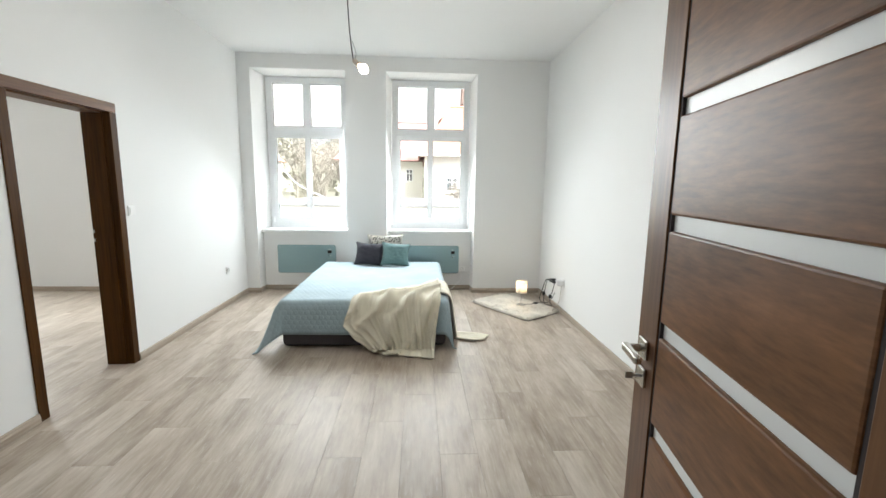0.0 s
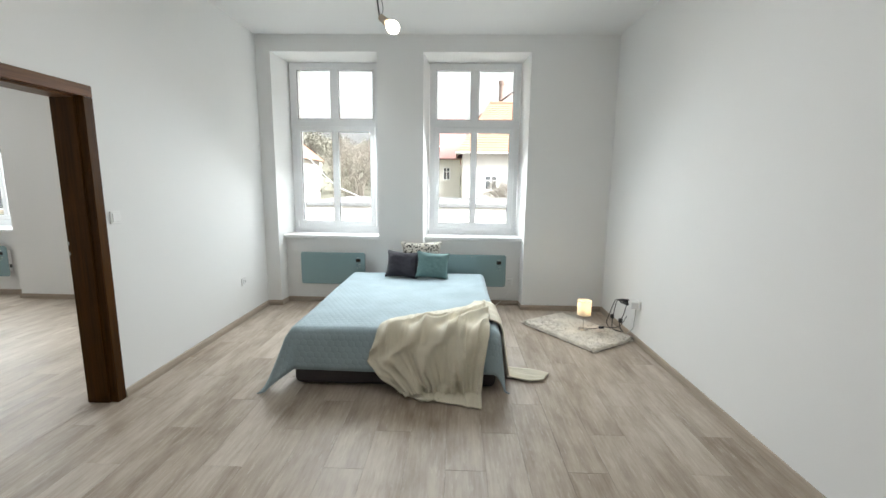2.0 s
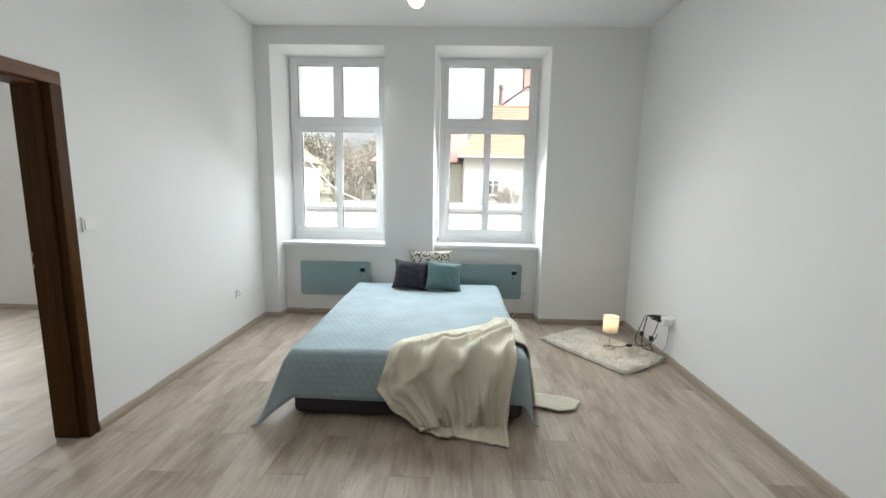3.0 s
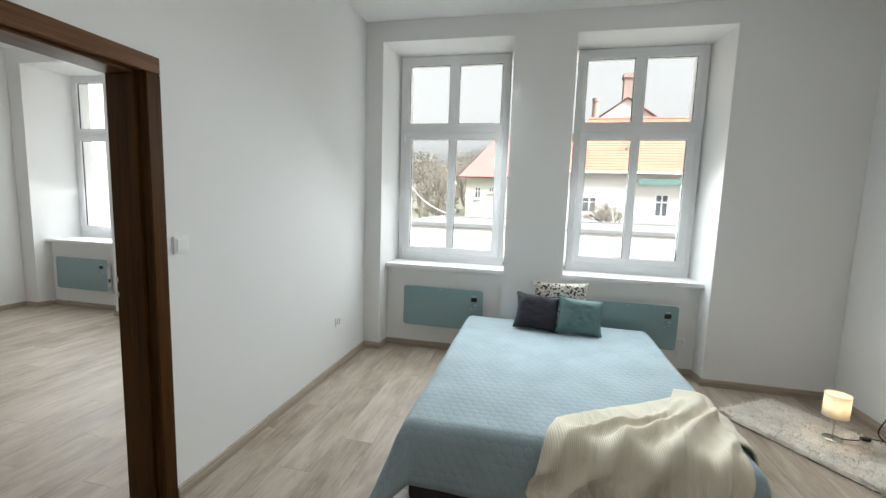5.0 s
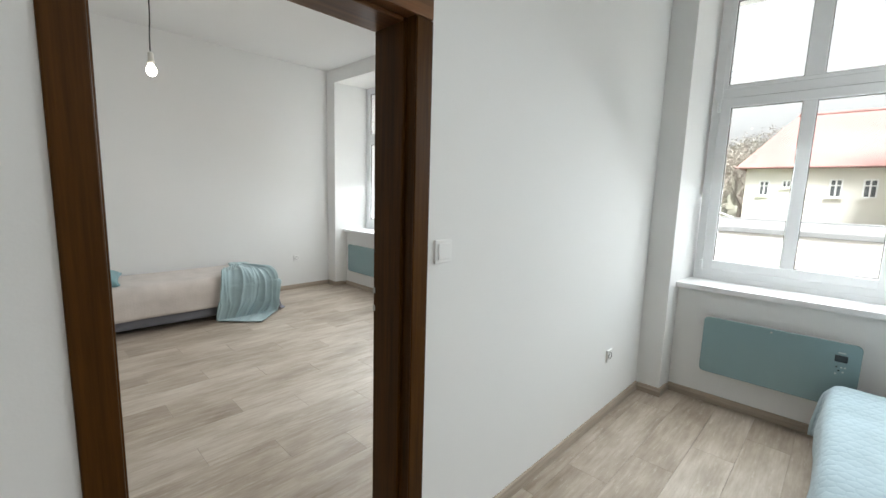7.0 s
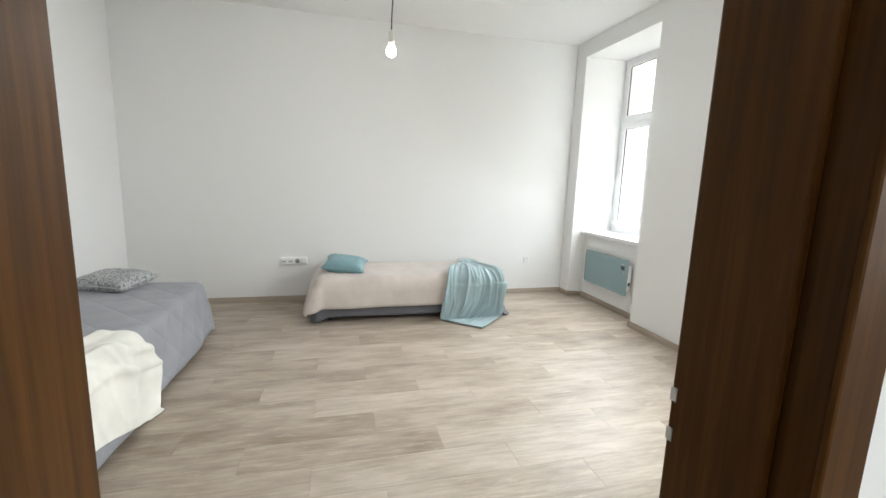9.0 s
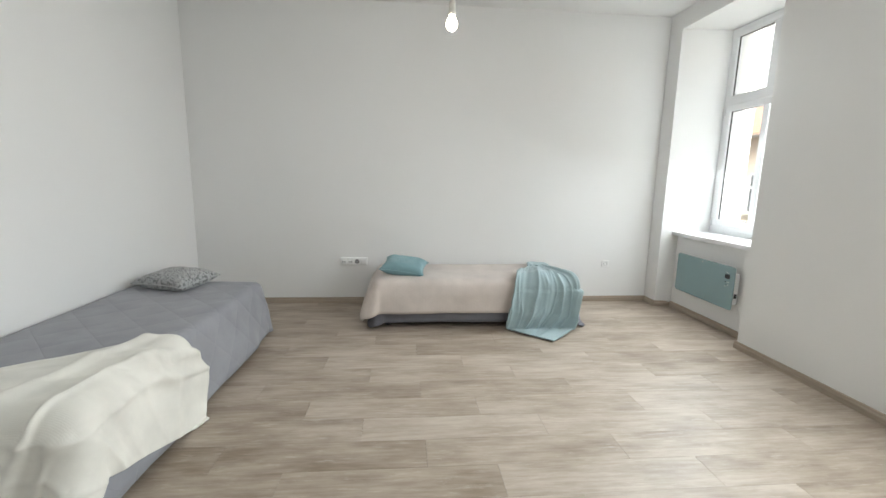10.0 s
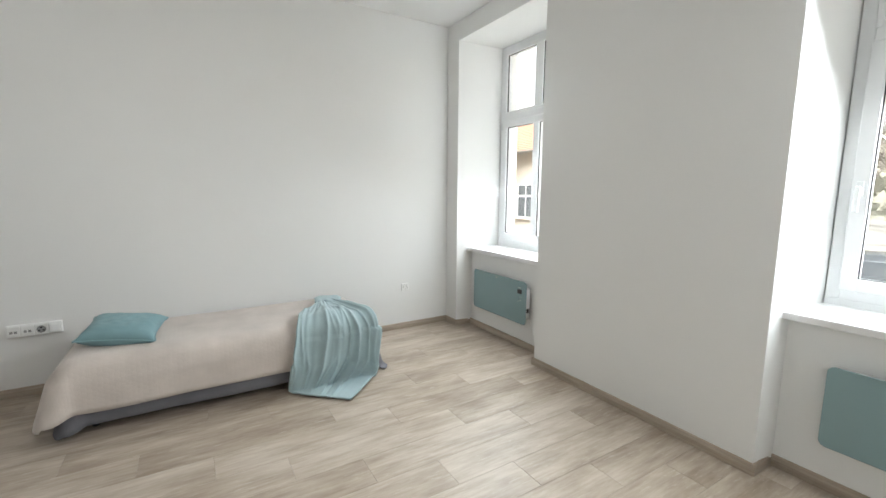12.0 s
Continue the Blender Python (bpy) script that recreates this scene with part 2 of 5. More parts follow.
HEATER = surface("blue_grey_glass", (0.235, 0.348, 0.365), 0.16, var=0.015, s2=10, bumps=0.0)
DISPLAY = surface("black_display", (0.008, 0.009, 0.01), 0.12, bumps=0.0)
# Grey puts the inner shade of the white sockets' wells into their colour.
WELL = surface("shaded_socket_grey", (0.30, 0.30, 0.30), 0.5, bumps=0.0)
GLYPH = surface("pale_print", (0.55, 0.62, 0.62), 0.5, bumps=0.0)
COVER = fabric("blue_quilted_cover", (0.320, 0.405, 0.44), 500, pattern="hex", size=0.05, strength=0.32)
BASE1 = fabric("dark_brown_grey_bed_base", (0.055, 0.048, 0.05), 500)
KNIT = fabric("cream_ribbed_knit", (0.74, 0.69, 0.56), 300, pattern="rib", size=0.008, strength=0.5)
WOOL = fabric("off_white_knit", (0.80, 0.785, 0.72), 300, pattern="rib", size=0.0045, strength=0.07)
TEAL = fabric("pale_teal_fleece", (0.345, 0.445, 0.465), 300)
TEAL_P = fabric("teal_cushion_cloth", (0.22, 0.365, 0.395), 500)
GREEN_P = fabric("sea_green_cushion_cloth", (0.115, 0.195, 0.195), 500, rough=0.6)
DARK_P = fabric("charcoal_cushion_cloth", (0.030, 0.029, 0.038), 500, rough=0.55)
PRINT_P = fabric("speckled_cushion_cloth", (0.70, 0.67, 0.60), 400, pattern="print", size=0.026, dark=(0.035, 0.03, 0.026))
GREY_C = fabric("grey_quilted_cover", (0.30, 0.305, 0.33), 400, pattern="diamond", size=0.15, strength=0.45)
GREY_P = fabric("grey_chevron_cushion", (0.46, 0.47, 0.47), 200, pattern="print", size=0.02, dark=(0.20, 0.205, 0.205))
BEIGE_C = fabric("beige_quilted_cover", (0.60, 0.535, 0.49), 300, pattern="hex", size=0.03, strength=0.10)
VALANCE = fabric("grey_valance", (0.20, 0.20, 0.225), 400)
FUR = fabric("cream_pile", (0.74, 0.69, 0.61), 120, var=0.2, rough=1.0)
SHADE_M = lampshade_cloth("cream_lampshade")
BULB = glow("lit_bulb", (1.0, 0.88, 0.68), 1.6)
BULB2 = glow("lit_lamp_bulb", (1.0, 0.72, 0.40), 1.5)
CARDBOARD = surface("bulb_socket", (0.45, 0.38, 0.3), 0.6)
PORCELAIN = surface("pale_socket", (0.7, 0.68, 0.62), 0.4)
YARD = surface("gravel_yard", (0.22, 0.21, 0.195), 0.95, var=0.2, s1=0.4, s2=15, bumps=0.4, dist=0.02)
GRASS = surface("lawn", (0.12, 0.17, 0.06), 0.95, var=0.3, s1=0.4, s2=20, bumps=0.5, dist=0.02)
RENDER_W = surface("white_render", (0.72, 0.70, 0.665), 0.9, var=0.08, s1=0.6, s2=40)
RENDER_B = surface("beige_render", (0.60, 0.54, 0.455), 0.9, var=0.12, s1=0.5, s2=40)
RENDER_G = surface("green_render", (0.32, 0.35, 0.33), 0.9, var=0.12, s1=0.5, s2=40)
GREEN_T = surface("green_trim", (0.10, 0.185, 0.165), 0.6)
ROOF_O = surface("orange_roof_tile", (0.30, 0.155, 0.105), 0.8, var=0.25, s1=1.5, s2=30)
ROOF_R = surface("faded_red_sheet_roof", (0.24, 0.135, 0.125), 0.95, var=0.4, s1=0.35, s2=5)
ROOF_P = surface("bleached_roof_sheet", (0.27, 0.15, 0.135), 0.95, var=0.2, s1=0.6, s2=8)
FELT = surface("flat_roof_felt", (0.2, 0.205, 0.21), 0.9, var=0.15)
# Brick, bark, twigs and evergreen are paled: the outdoor haze is in these colours.
BRICK = surface("hazed_chimney_brick", (0.30, 0.22, 0.195), 0.9, var=0.3, s1=4, s2=20)
BARK = surface("bark", (0.17, 0.15, 0.13), 0.95, var=0.3, s1=5, s2=40, bumps=0.5, dist=0.01)
TWIGS = surface("hazed_bare_twigs", (0.30, 0.275, 0.24), 0.95, var=0.3)
NEEDLE = surface("hazed_evergreen", (0.23, 0.225, 0.185), 0.9, var=0.4, s1=0.5)
WINGLASS = surface("far_window_glass", (0.10, 0.11, 0.12), 0.1, bumps=0.0)
CARPAINT = surface("dark_car_paint", (0.05, 0.055, 0.06), 0.25, var=0.05, bumps=0.0)
TARMAC = surface("tarmac", (0.06, 0.06, 0.06), 0.9, var=0.2)


# ---- building helpers ----
def mesh_of(name, bm, mat, smooth=False):
    me = bpy.data.meshes.new(name)
    bm.normal_update()
    if smooth:
        for f in bm.faces:
            f.smooth = True
    bm.to_mesh(me)
    bm.free()
    me.materials.append(mat)
    return me


def part(name, bm, mat, parent=None, label="", smooth=False):
    ob = new(name, mesh_of(name, bm, mat, smooth))
    if parent:
        ob.parent = parent
        # the pieces are drawn in world places; the parent may stand anywhere
        ob.matrix_parent_inverse = parent.matrix_basis.inverted()
    return tagged(ob, label)


def thing(name, label, category, at=(0, 0, 0), group="", kind="", rz=0):
    ob = new(name)
    ob.empty_display_size = 0.1
    ob.matrix_basis = pose(*at, 0, 0, rz)
    return tagged(ob, label, category, group, kind)


def box(x0, x1, y0, y1, z0, z1, bev=0.0, seg=2, bm=None):
    own = bmesh.new()
    bmesh.ops.create_cube(own, size=1)
    bmesh.ops.scale(own, vec=(x1 - x0, y1 - y0, z1 - z0), verts=own.verts)
    bmesh.ops.translate(own, vec=((x0 + x1) / 2, (y0 + y1) / 2, (z0 + z1) / 2), verts=own.verts)
    if bev:
        bmesh.ops.bevel(own, geom=own.edges[:], offset=bev, segments=seg, affect="EDGES", profile=0.5)
    if bm is None:
        return own
    return merge(bm, own)


def merge(bm, own):
    me = bpy.data.meshes.new("tmp")
    own.to_mesh(me)
    own.free()
    bm.from_mesh(me)
    bpy.data.meshes.remove(me)
    return bm


def rod(a, b, r0, r1=None, seg=12, bm=None):
    own = bmesh.new()
    a, b = Vector(a), Vector(b)
    d = b - a
    bmesh.ops.create_cone(own, cap_ends=True, segments=seg, radius1=r0, radius2=r0 if r1 is None else r1, depth=d.length)
    own.transform(Matrix.Translation((a + b) / 2) @ d.to_track_quat("Z", "Y").to_matrix().to_4x4())
    return own if bm is None else merge(bm, own)


def tube(points, r, seg=8, steps=6):
    """A round cable through the points, as a smooth spline swept with a circle."""
    pts = [Vector(p) for p in points]
    fine = []
    for i in range(len(pts) - 1):
        p0, p1, p2, p3 = pts[max(i - 1, 0)], pts[i], pts[i + 1], pts[min(i + 2, len(pts) - 1)]
        for k in range(steps):
            t = k / steps
            fine.append(0.5 * (2 * p1 + (p2 - p0) * t + (2 * p0 - 5 * p1 + 4 * p2 - p3) * t * t + (3 * p1 - p0 - 3 * p2 + p3) * t ** 3))
    fine.append(pts[-1])
    bm = bmesh.new()
    rings = []
    for i, p in enumerate(fine):
        d = (fine[min(i + 1, len(fine) - 1)] - fine[max(i - 1, 0)]).normalized()
        s = d.cross(Vector((0.3, 0.5, 0.81))).normalized()
        u = s.cross(d)
        rings.append([bm.verts.new(p + r * (math.cos(a) * s + math.sin(a) * u)) for a in (2 * math.pi * k / seg for k in range(seg))])
    for a, b in zip(rings, rings[1:]):
        for k in range(seg):
            bm.faces.new((a[k], a[(k + 1) % seg], b[(k + 1) % seg], b[k]))
    bm.faces.new(rings[0][::-1])
    bm.faces.new(rings[-1])
    return bm


def lathe(profile, at, seg=32):
    """A turned body from (radius, height) pairs."""
    bm = bmesh.new()
    rings = [[bm.verts.new((at[0] + r * math.cos(2 * math.pi * k / seg), at[1] + r * math.sin(2 * math.pi * k / seg), at[2] + z)) for k in range(seg)] for r, z in profile]
    for a, b in zip(rings, rings[1:]):
        for k in range(seg):
            bm.faces.new((a[k], a[(k + 1) % seg], b[(k + 1) % seg], b[k]))
    return bm


def sheet(grid, thick=0.0, uvs=None):
    """A surface through a grid of points, given a thickness, with its own flat measure as UV."""
    bm = bmesh.new()
    uvl = bm.loops.layers.uv.new("UVMap")
    rows = [[bm.verts.new(p) for p in row] for row in grid]
    for i in range(len(rows) - 1):
        for j in range(len(rows[0]) - 1):
            f = bm.faces.new((rows[i][j], rows[i][j + 1], rows[i + 1][j + 1], rows[i + 1][j]))
            for lp, (a, b) in zip(f.loops, ((i, j), (i, j + 1), (i + 1, j + 1), (i + 1, j))):
                lp[uvl].uv = uvs[a][b]
    if thick:
        bm.normal_update()
        bmesh.ops.recalc_face_normals(bm, faces=bm.faces)
        bmesh.ops.solidify(bm, geom=bm.faces[:], thickness=thick)
    return bm


def drape(px, py, rect, top, off, bend=0.05, flare=0.06, tip=0.4, low=0.012):
    """Where a flat cloth's point (px, py) comes to lie when the cloth hangs over a block."""
    x0, x1, y0, y1 = rect
    cx, cy = min(max(px, x0 + bend), x1 - bend), min(max(py, y0 + bend), y1 - bend)
    dx, dy = px - cx, py - cy
    d = math.hypot(dx, dy)
    if d < 1e-6:
        return Vector((px, py, top + off))
    nx, ny = dx / d, dy / d
    q = bend * math.pi / 2
    if d < q:
        a = d / bend
        return Vector((cx + nx * (bend + off) * math.sin(a), cy + ny * (bend + off) * math.sin(a), top - bend + (bend + off) * math.cos(a)))
    down = bend + d - q
    spread = flare + tip * (2 * abs(nx * ny)) ** 1.5
    room = top - low
    lie = max(0.0, down - room)
    down = min(down, room)
    out = bend + off + spread * down + lie
    return Vector((cx + nx * out, cy + ny * out, max(top - down, low + 0.25 * off)))


def lerp_line(line, t):
    """A point along a polyline, by equal shares of its corners."""
    k = min(int(t * (len(line) - 1)), len(line) - 2)
    u = t * (len(line) - 1) - k
    u = u * u * (3 - 2 * u) * 0.5 + u * 0.5
    return tuple(a * (1 - u) + b * u for a, b in zip(line[k], line[k + 1]))


def draped_patch(left, right, rect, top, off, nu, nv, folds, depth, seed, bend=0.06, flare=0.08, tip=0.3, cross=()):
    """A cloth between two edges, hung over a block, with folds that run from edge to edge."""
    grid, uvs = [], []
    for i in range(nv + 1):
        v = i / nv
        a, b = lerp_line(left, v), lerp_line(right, v)
        row, uvr = [], []
        for j in range(nu + 1):
            u = j / nu
            px, py = a[0] * (1 - u) + b[0] * u, a[1] * (1 - u) + b[1] * u
            wob = noise.noise((u * 3 + seed, v * 2.2, seed * 1.7))
            across = folds * (u + 0.10 * wob + 0.05 * math.sin(v * 3 + seed))
            ridge = (1 - abs(noise.noise((across * 1.5, v * 0.9 + seed, seed * 2.3)))) ** 4
            small = (1 - abs(noise.noise((across * 3.7, v * 1.6 - seed, seed * 0.7)))) ** 5
            deep = depth * (0.10 + 0.95 * v) * (1 - 0.75 * max(0.0, v - 0.8) / 0.2) * (ridge + 0.35 * small) + 0.006 * noise.noise((px * 8, py * 8, seed))
            over = sum(h * math.exp(-((v - v0 - s * u - 0.06 * wob) / w) ** 2) for v0, s, w, h in cross)
            row.append(drape(px, py, rect, top, off + max(deep, 0) + over, bend, flare, tip))
            uvr.append((px + 0.05 * wob, py))
        grid.append(row)
        uvs.append(uvr)
    return grid, uvs


def cushion(w, h, t, seed=0, n=26):
    """A stuffed square cushion, pinched at its corners, standing on its lower edge in the xz plane."""
    bm = bmesh.new()
    uvl = bm.loops.layers.uv.new("UVMap")
    sides = []
    for s in (1, -1):
        rows = []
        for i in range(n + 1):
            row = []
            for j in range(n + 1):
                u, v = 2 * i / n - 1, 2 * j / n - 1
                edge = (1 - u ** 4) * (1 - v ** 4)
                puff = max(edge, 0) ** 0.55
                sag = 1 - 0.11 * (1 - v * v) * abs(u) ** 3
                sag2 = 1 - 0.11 * (1 - u * u) * abs(v) ** 3
                wr = 0.008 * noise.noise((u * 2.5 + seed, v * 2.5, s + seed)) + 0.006 * noise.noise((u * 6 + seed, v * 6, s))
                row.append(bm.verts.new((u * w / 2 * sag, s * (puff * t / 2 + wr * puff), h / 2 + v * h / 2 * sag2)))
            rows.append(row)
        sides.append(rows)
    for s, rows in zip((1, -1), sides):
        for i in range(n):
            for j in range(n):
                q = (rows[i][j], rows[i + 1][j], rows[i + 1][j + 1], rows[i][j + 1])
                f = bm.faces.new(q if s < 0 else q[::-1])
                ids = ((i, j), (i + 1, j), (i + 1, j + 1), (i, j + 1))
                for lp, (a, b) in zip(f.loops, ids if s < 0 else ids[::-1]):
                    lp[uvl].uv = (a / n * w, b / n * h)
    bmesh.ops.remove_doubles(bm, verts=bm.verts, dist=0.0004)
    return bm


def piping(w, h, r=0.004):
    pts = []
    for a, b in (((-1, -1), (1, -1)), ((1, -1), (1, 1)), ((1, 1), (-1, 1)), ((-1, 1), (-1, -1))):
        for i in range(6):
            u, v = a[0] + (b[0] - a[0]) * i / 6, a[1] + (b[1] - a[1]) * i / 6
            sag, sag2 = 1 - 0.11 * (1 - v * v) * abs(u) ** 3, 1 - 0.11 * (1 - u * u) * abs(v) ** 3
            pts.append((u * w / 2 * sag, 0, h / 2 + v * h / 2 * sag2))
    return tube(pts + pts[:1], r, 6, 3)


def place_cushion(name, label, w, h, t, mat, m, seed):
    ob = part(name, cushion(w, h, t, seed), mat, smooth=True)
    tagged(ob, label, "cushion")
    seam = new("piping", mesh_of("piping", piping(w, h), mat, True))
    seam.parent = ob
    ob.matrix_basis = m
    return ob


# ---- the plan ----
RX0, RX1, RY0, RY1, RZ = -2.47, 1.52, 0.50, 5.88, 3.073      # bedroom with the double bed
SX0, SX1, SY0, SY1 = -7.01, -2.665, 0.99, 5.94                # room with two single beds
NICHE_Z, SILL_Z = 2.895, 0.84
N1, N2 = (-2.307, -1.12), (-0.602, 0.578)
N3, N4 = (-6.81, -5.615), (-4.03, -2.86)
D0, D1, DZ = 2.803, 3.594, 1.975                               # inner doorway
E0, E1 = -0.46, 0.36                                          # entrance doorway
OUT_Y = 6.66


def wall(name, boxes, label):
    bm = bmesh.new()
    for b in boxes:
        box(*b, bm=bm)
    ob = part(name, bm, PAINT)
    return tagged(ob, label, "wall", kind="structure")


def facade(name, x0, x1, y, niches, label):
    """The window wall of a room: piers, spandrels under the sills and lintels, with slightly splayed reveals."""
    bm = bmesh.new()
    xs = [x0] + [v for n in niches for v in n] + [x1]
    for a, b in zip(xs[::2], xs[1::2]):
        left = a in [n[1] for n in niches]
        right = b in [n[0] for n in niches]
        s = 0.055
        pts = [(a, y), (b, y), (b + (s if right else 0), OUT_Y), (a - (s if left else 0), OUT_Y)]
        lo = [bm.verts.new((*p, -0.02)) for p in pts]
        hi = [bm.verts.new((*p, RZ + 0.02)) for p in pts]
        for k in range(4):
            bm.faces.new((lo[k], lo[(k + 1) % 4], hi[(k + 1) % 4], hi[k]))
        bm.faces.new(lo[::-1])
        bm.faces.new(hi)
    for a, b in niches:
        box(a - 0.001, b + 0.001, y + 0.0, OUT_Y, NICHE_Z, RZ + 0.018, bm=bm)
        box(a - 0.0, b + 0.0, y + 0.185, OUT_Y, -0.02, SILL_Z - 0.022, bm=bm)
    bmesh.ops.recalc_face_normals(bm, faces=bm.faces)
    return tagged(part(name, bm, PAINT), label, "wall", kind="structure")


facade("wall_north", RX0, RX1 + 0.3, RY1, (N1, N2), "white plastered wall with two deep window niches")
facade("wall_north_2", SX0 - 0.3, SX1 + 0.001, SY1, (N3, N4), "white plastered wall with two window niches and a wide pier")
wall("wall_east", [(RX1, RX1 + 0.3, RY0 - 0.2, RY1 - 0.002, -0.02, RZ + 0.02)], "plain white painted plaster wall")
wall("wall_partition", [(SX1, RX0, RY0 - 0.2, D0 - 0.02, -0.02, RZ + 0.02), (SX1, RX0, D1 + 0.02, OUT_Y, -0.02, RZ + 0.02),
                        (SX1, RX0, D0 - 0.02, D1 + 0.02, DZ + 0.02, RZ + 0.02)], "white partition wall with a framed doorway")
wall("wall_entrance", [(RX0, E0 - 0.02, RY0 - 0.2, RY0, -0.02, RZ + 0.02), (E1 + 0.02, RX1, RY0 - 0.2, RY0, -0.02, RZ + 0.02),
                       (E0 - 0.02, E1 + 0.02, RY0 - 0.2, RY0, 2.02, RZ + 0.02)], "white wall with the entrance doorway")
wall("wall_west", [(SX0 - 0.3, SX0, SY0 - 0.3, SY1 - 0.002, -0.02, RZ + 0.02)], "plain white painted plaster wall behind the beige bed")
wall("wall_south", [(SX0, SX1, SY0 - 0.3, SY0, -0.02, RZ + 0.02)], "plain white painted plaster wall beside the grey bed")
wall("wall_hall", [(-1.6, 1.6, -1.6, -1.4, -0.02, RZ), (-1.6, -1.4, -1.4, RY0 - 0.2, -0.02, RZ), (1.4, 1.6, -1.4, RY0 - 0.2, -0.02, RZ)], "plain white hall wall")
for nm, a in (("ceiling", (RX0 - 0.26, RX1 + 0.3, -1.6, OUT_Y, RZ, RZ + 0.25)), ("ceiling_2", (SX0 - 0.3, RX0 - 0.262, SY0 - 0.3, OUT_Y, RZ + 0.002, RZ + 0.25))):
    tagged(part(nm, box(*a), CEIL), "plain white painted ceiling", "ceiling", kind="structure")

floor_1 = tagged(part("floor", box(RX0 - 0.13, RX1, -1.5, RY1 + 0.2, -0.12, -0.004), SCREED), "floor of grey oak planks", "floor", kind="structure")
floor_2 = tagged(part("floor_2", box(SX0, RX0 - 0.132, SY0, SY1 + 0.2, -0.12, -0.004), SCREED), "floor of grey oak planks", "floor", kind="structure")


# ---- skirting boards ----
def skirting(a, b, along, face, name="baseboard"):
    """A low moulded board along x or y against a face; face gives the wall's place and the way into the room."""
    p, way = face
    prof = ((0, 0), (0.016, 0), (0.016, 0.035), (0.012, 0.045), (0.011, 0.055), (0.006, 0.060), (0, 0.060))
    bm = bmesh.new()
    ends = []
    for e in (a, b):
        ring = []
        for d, z in prof:
            q = p + way * d
            ring.append(bm.verts.new((e, q, z) if along == "x" else (q, e, z)))
        ends.append(ring)
    n = len(prof)
    for k in range(n):
        bm.faces.new((ends[0][k], ends[0][(k + 1) % n], ends[1][(k + 1) % n], ends[1][k]))
    bm.faces.new(ends[0][::-1])
    bm.faces.new(ends[1])
    bmesh.ops.recalc_face_normals(bm, faces=bm.faces)
    return tagged(part(name, bm, SKIRT_W if along == "x" else SKIRT_WY), "low greyish oak skirting board", "baseboard", kind="structure")


skirting(RY0, RY1, "y", (RX1, -1))
skirting(D1 + 0.064, RY1, "y", (RX0, 1))
skirting(RY0, D0 - 0.064, "y", (RX0, 1))
skirting(SY0, SY1, "y", (SX0, 1))
skirting(SX0 + 0.016, SX1, "x", (SY0, 1))
skirting(D1 + 0.064, SY1, "y", (SX1, -1))
skirting(SY0, D0 - 0.064, "y", (SX1, -1))
for y, ends, ns in ((RY1, (RX0 + 0.016, RX1 - 0.016), (N1, N2)), (SY1, (SX0 + 0.016, SX1 - 0.016), (N3, N4))):
    xs = [ends[0]] + [v for n in ns for v in n] + [ends[1]]
    for a, b in zip(xs[::2], xs[1::2]):
        skirting(a - (0.016 if a != ends[0] else 0), b + (0.016 if b != ends[1] else 0), "x", (y, -1))
    for a, b in ns:
        skirting(a, b, "x", (y + 0.185, -1))
        skirting(y, y + 0.169, "y", (a, 1))
        skirting(y, y + 0.169, "y", (b, -1))


# ---- windows ----
def frame_ring(x0, x1, z0, z1, w, y0, y1, bev=0.006):
    """A rectangular frame of four mitred-looking bars."""
    bm = box(x0, x0 + w, y0, y1, z0, z1, bev)
    box(x1 - w, x1, y0, y1, z0, z1, bev, bm=bm)
    box(x0 + w - 0.004, x1 - w + 0.004, y0 + 0.0005, y1, z0, z0 + w, bev, bm=bm)
    return box(x0 + w - 0.004, x1 - w + 0.004, y0 + 0.0005, y1, z1 - w, z1, bev, bm=bm)


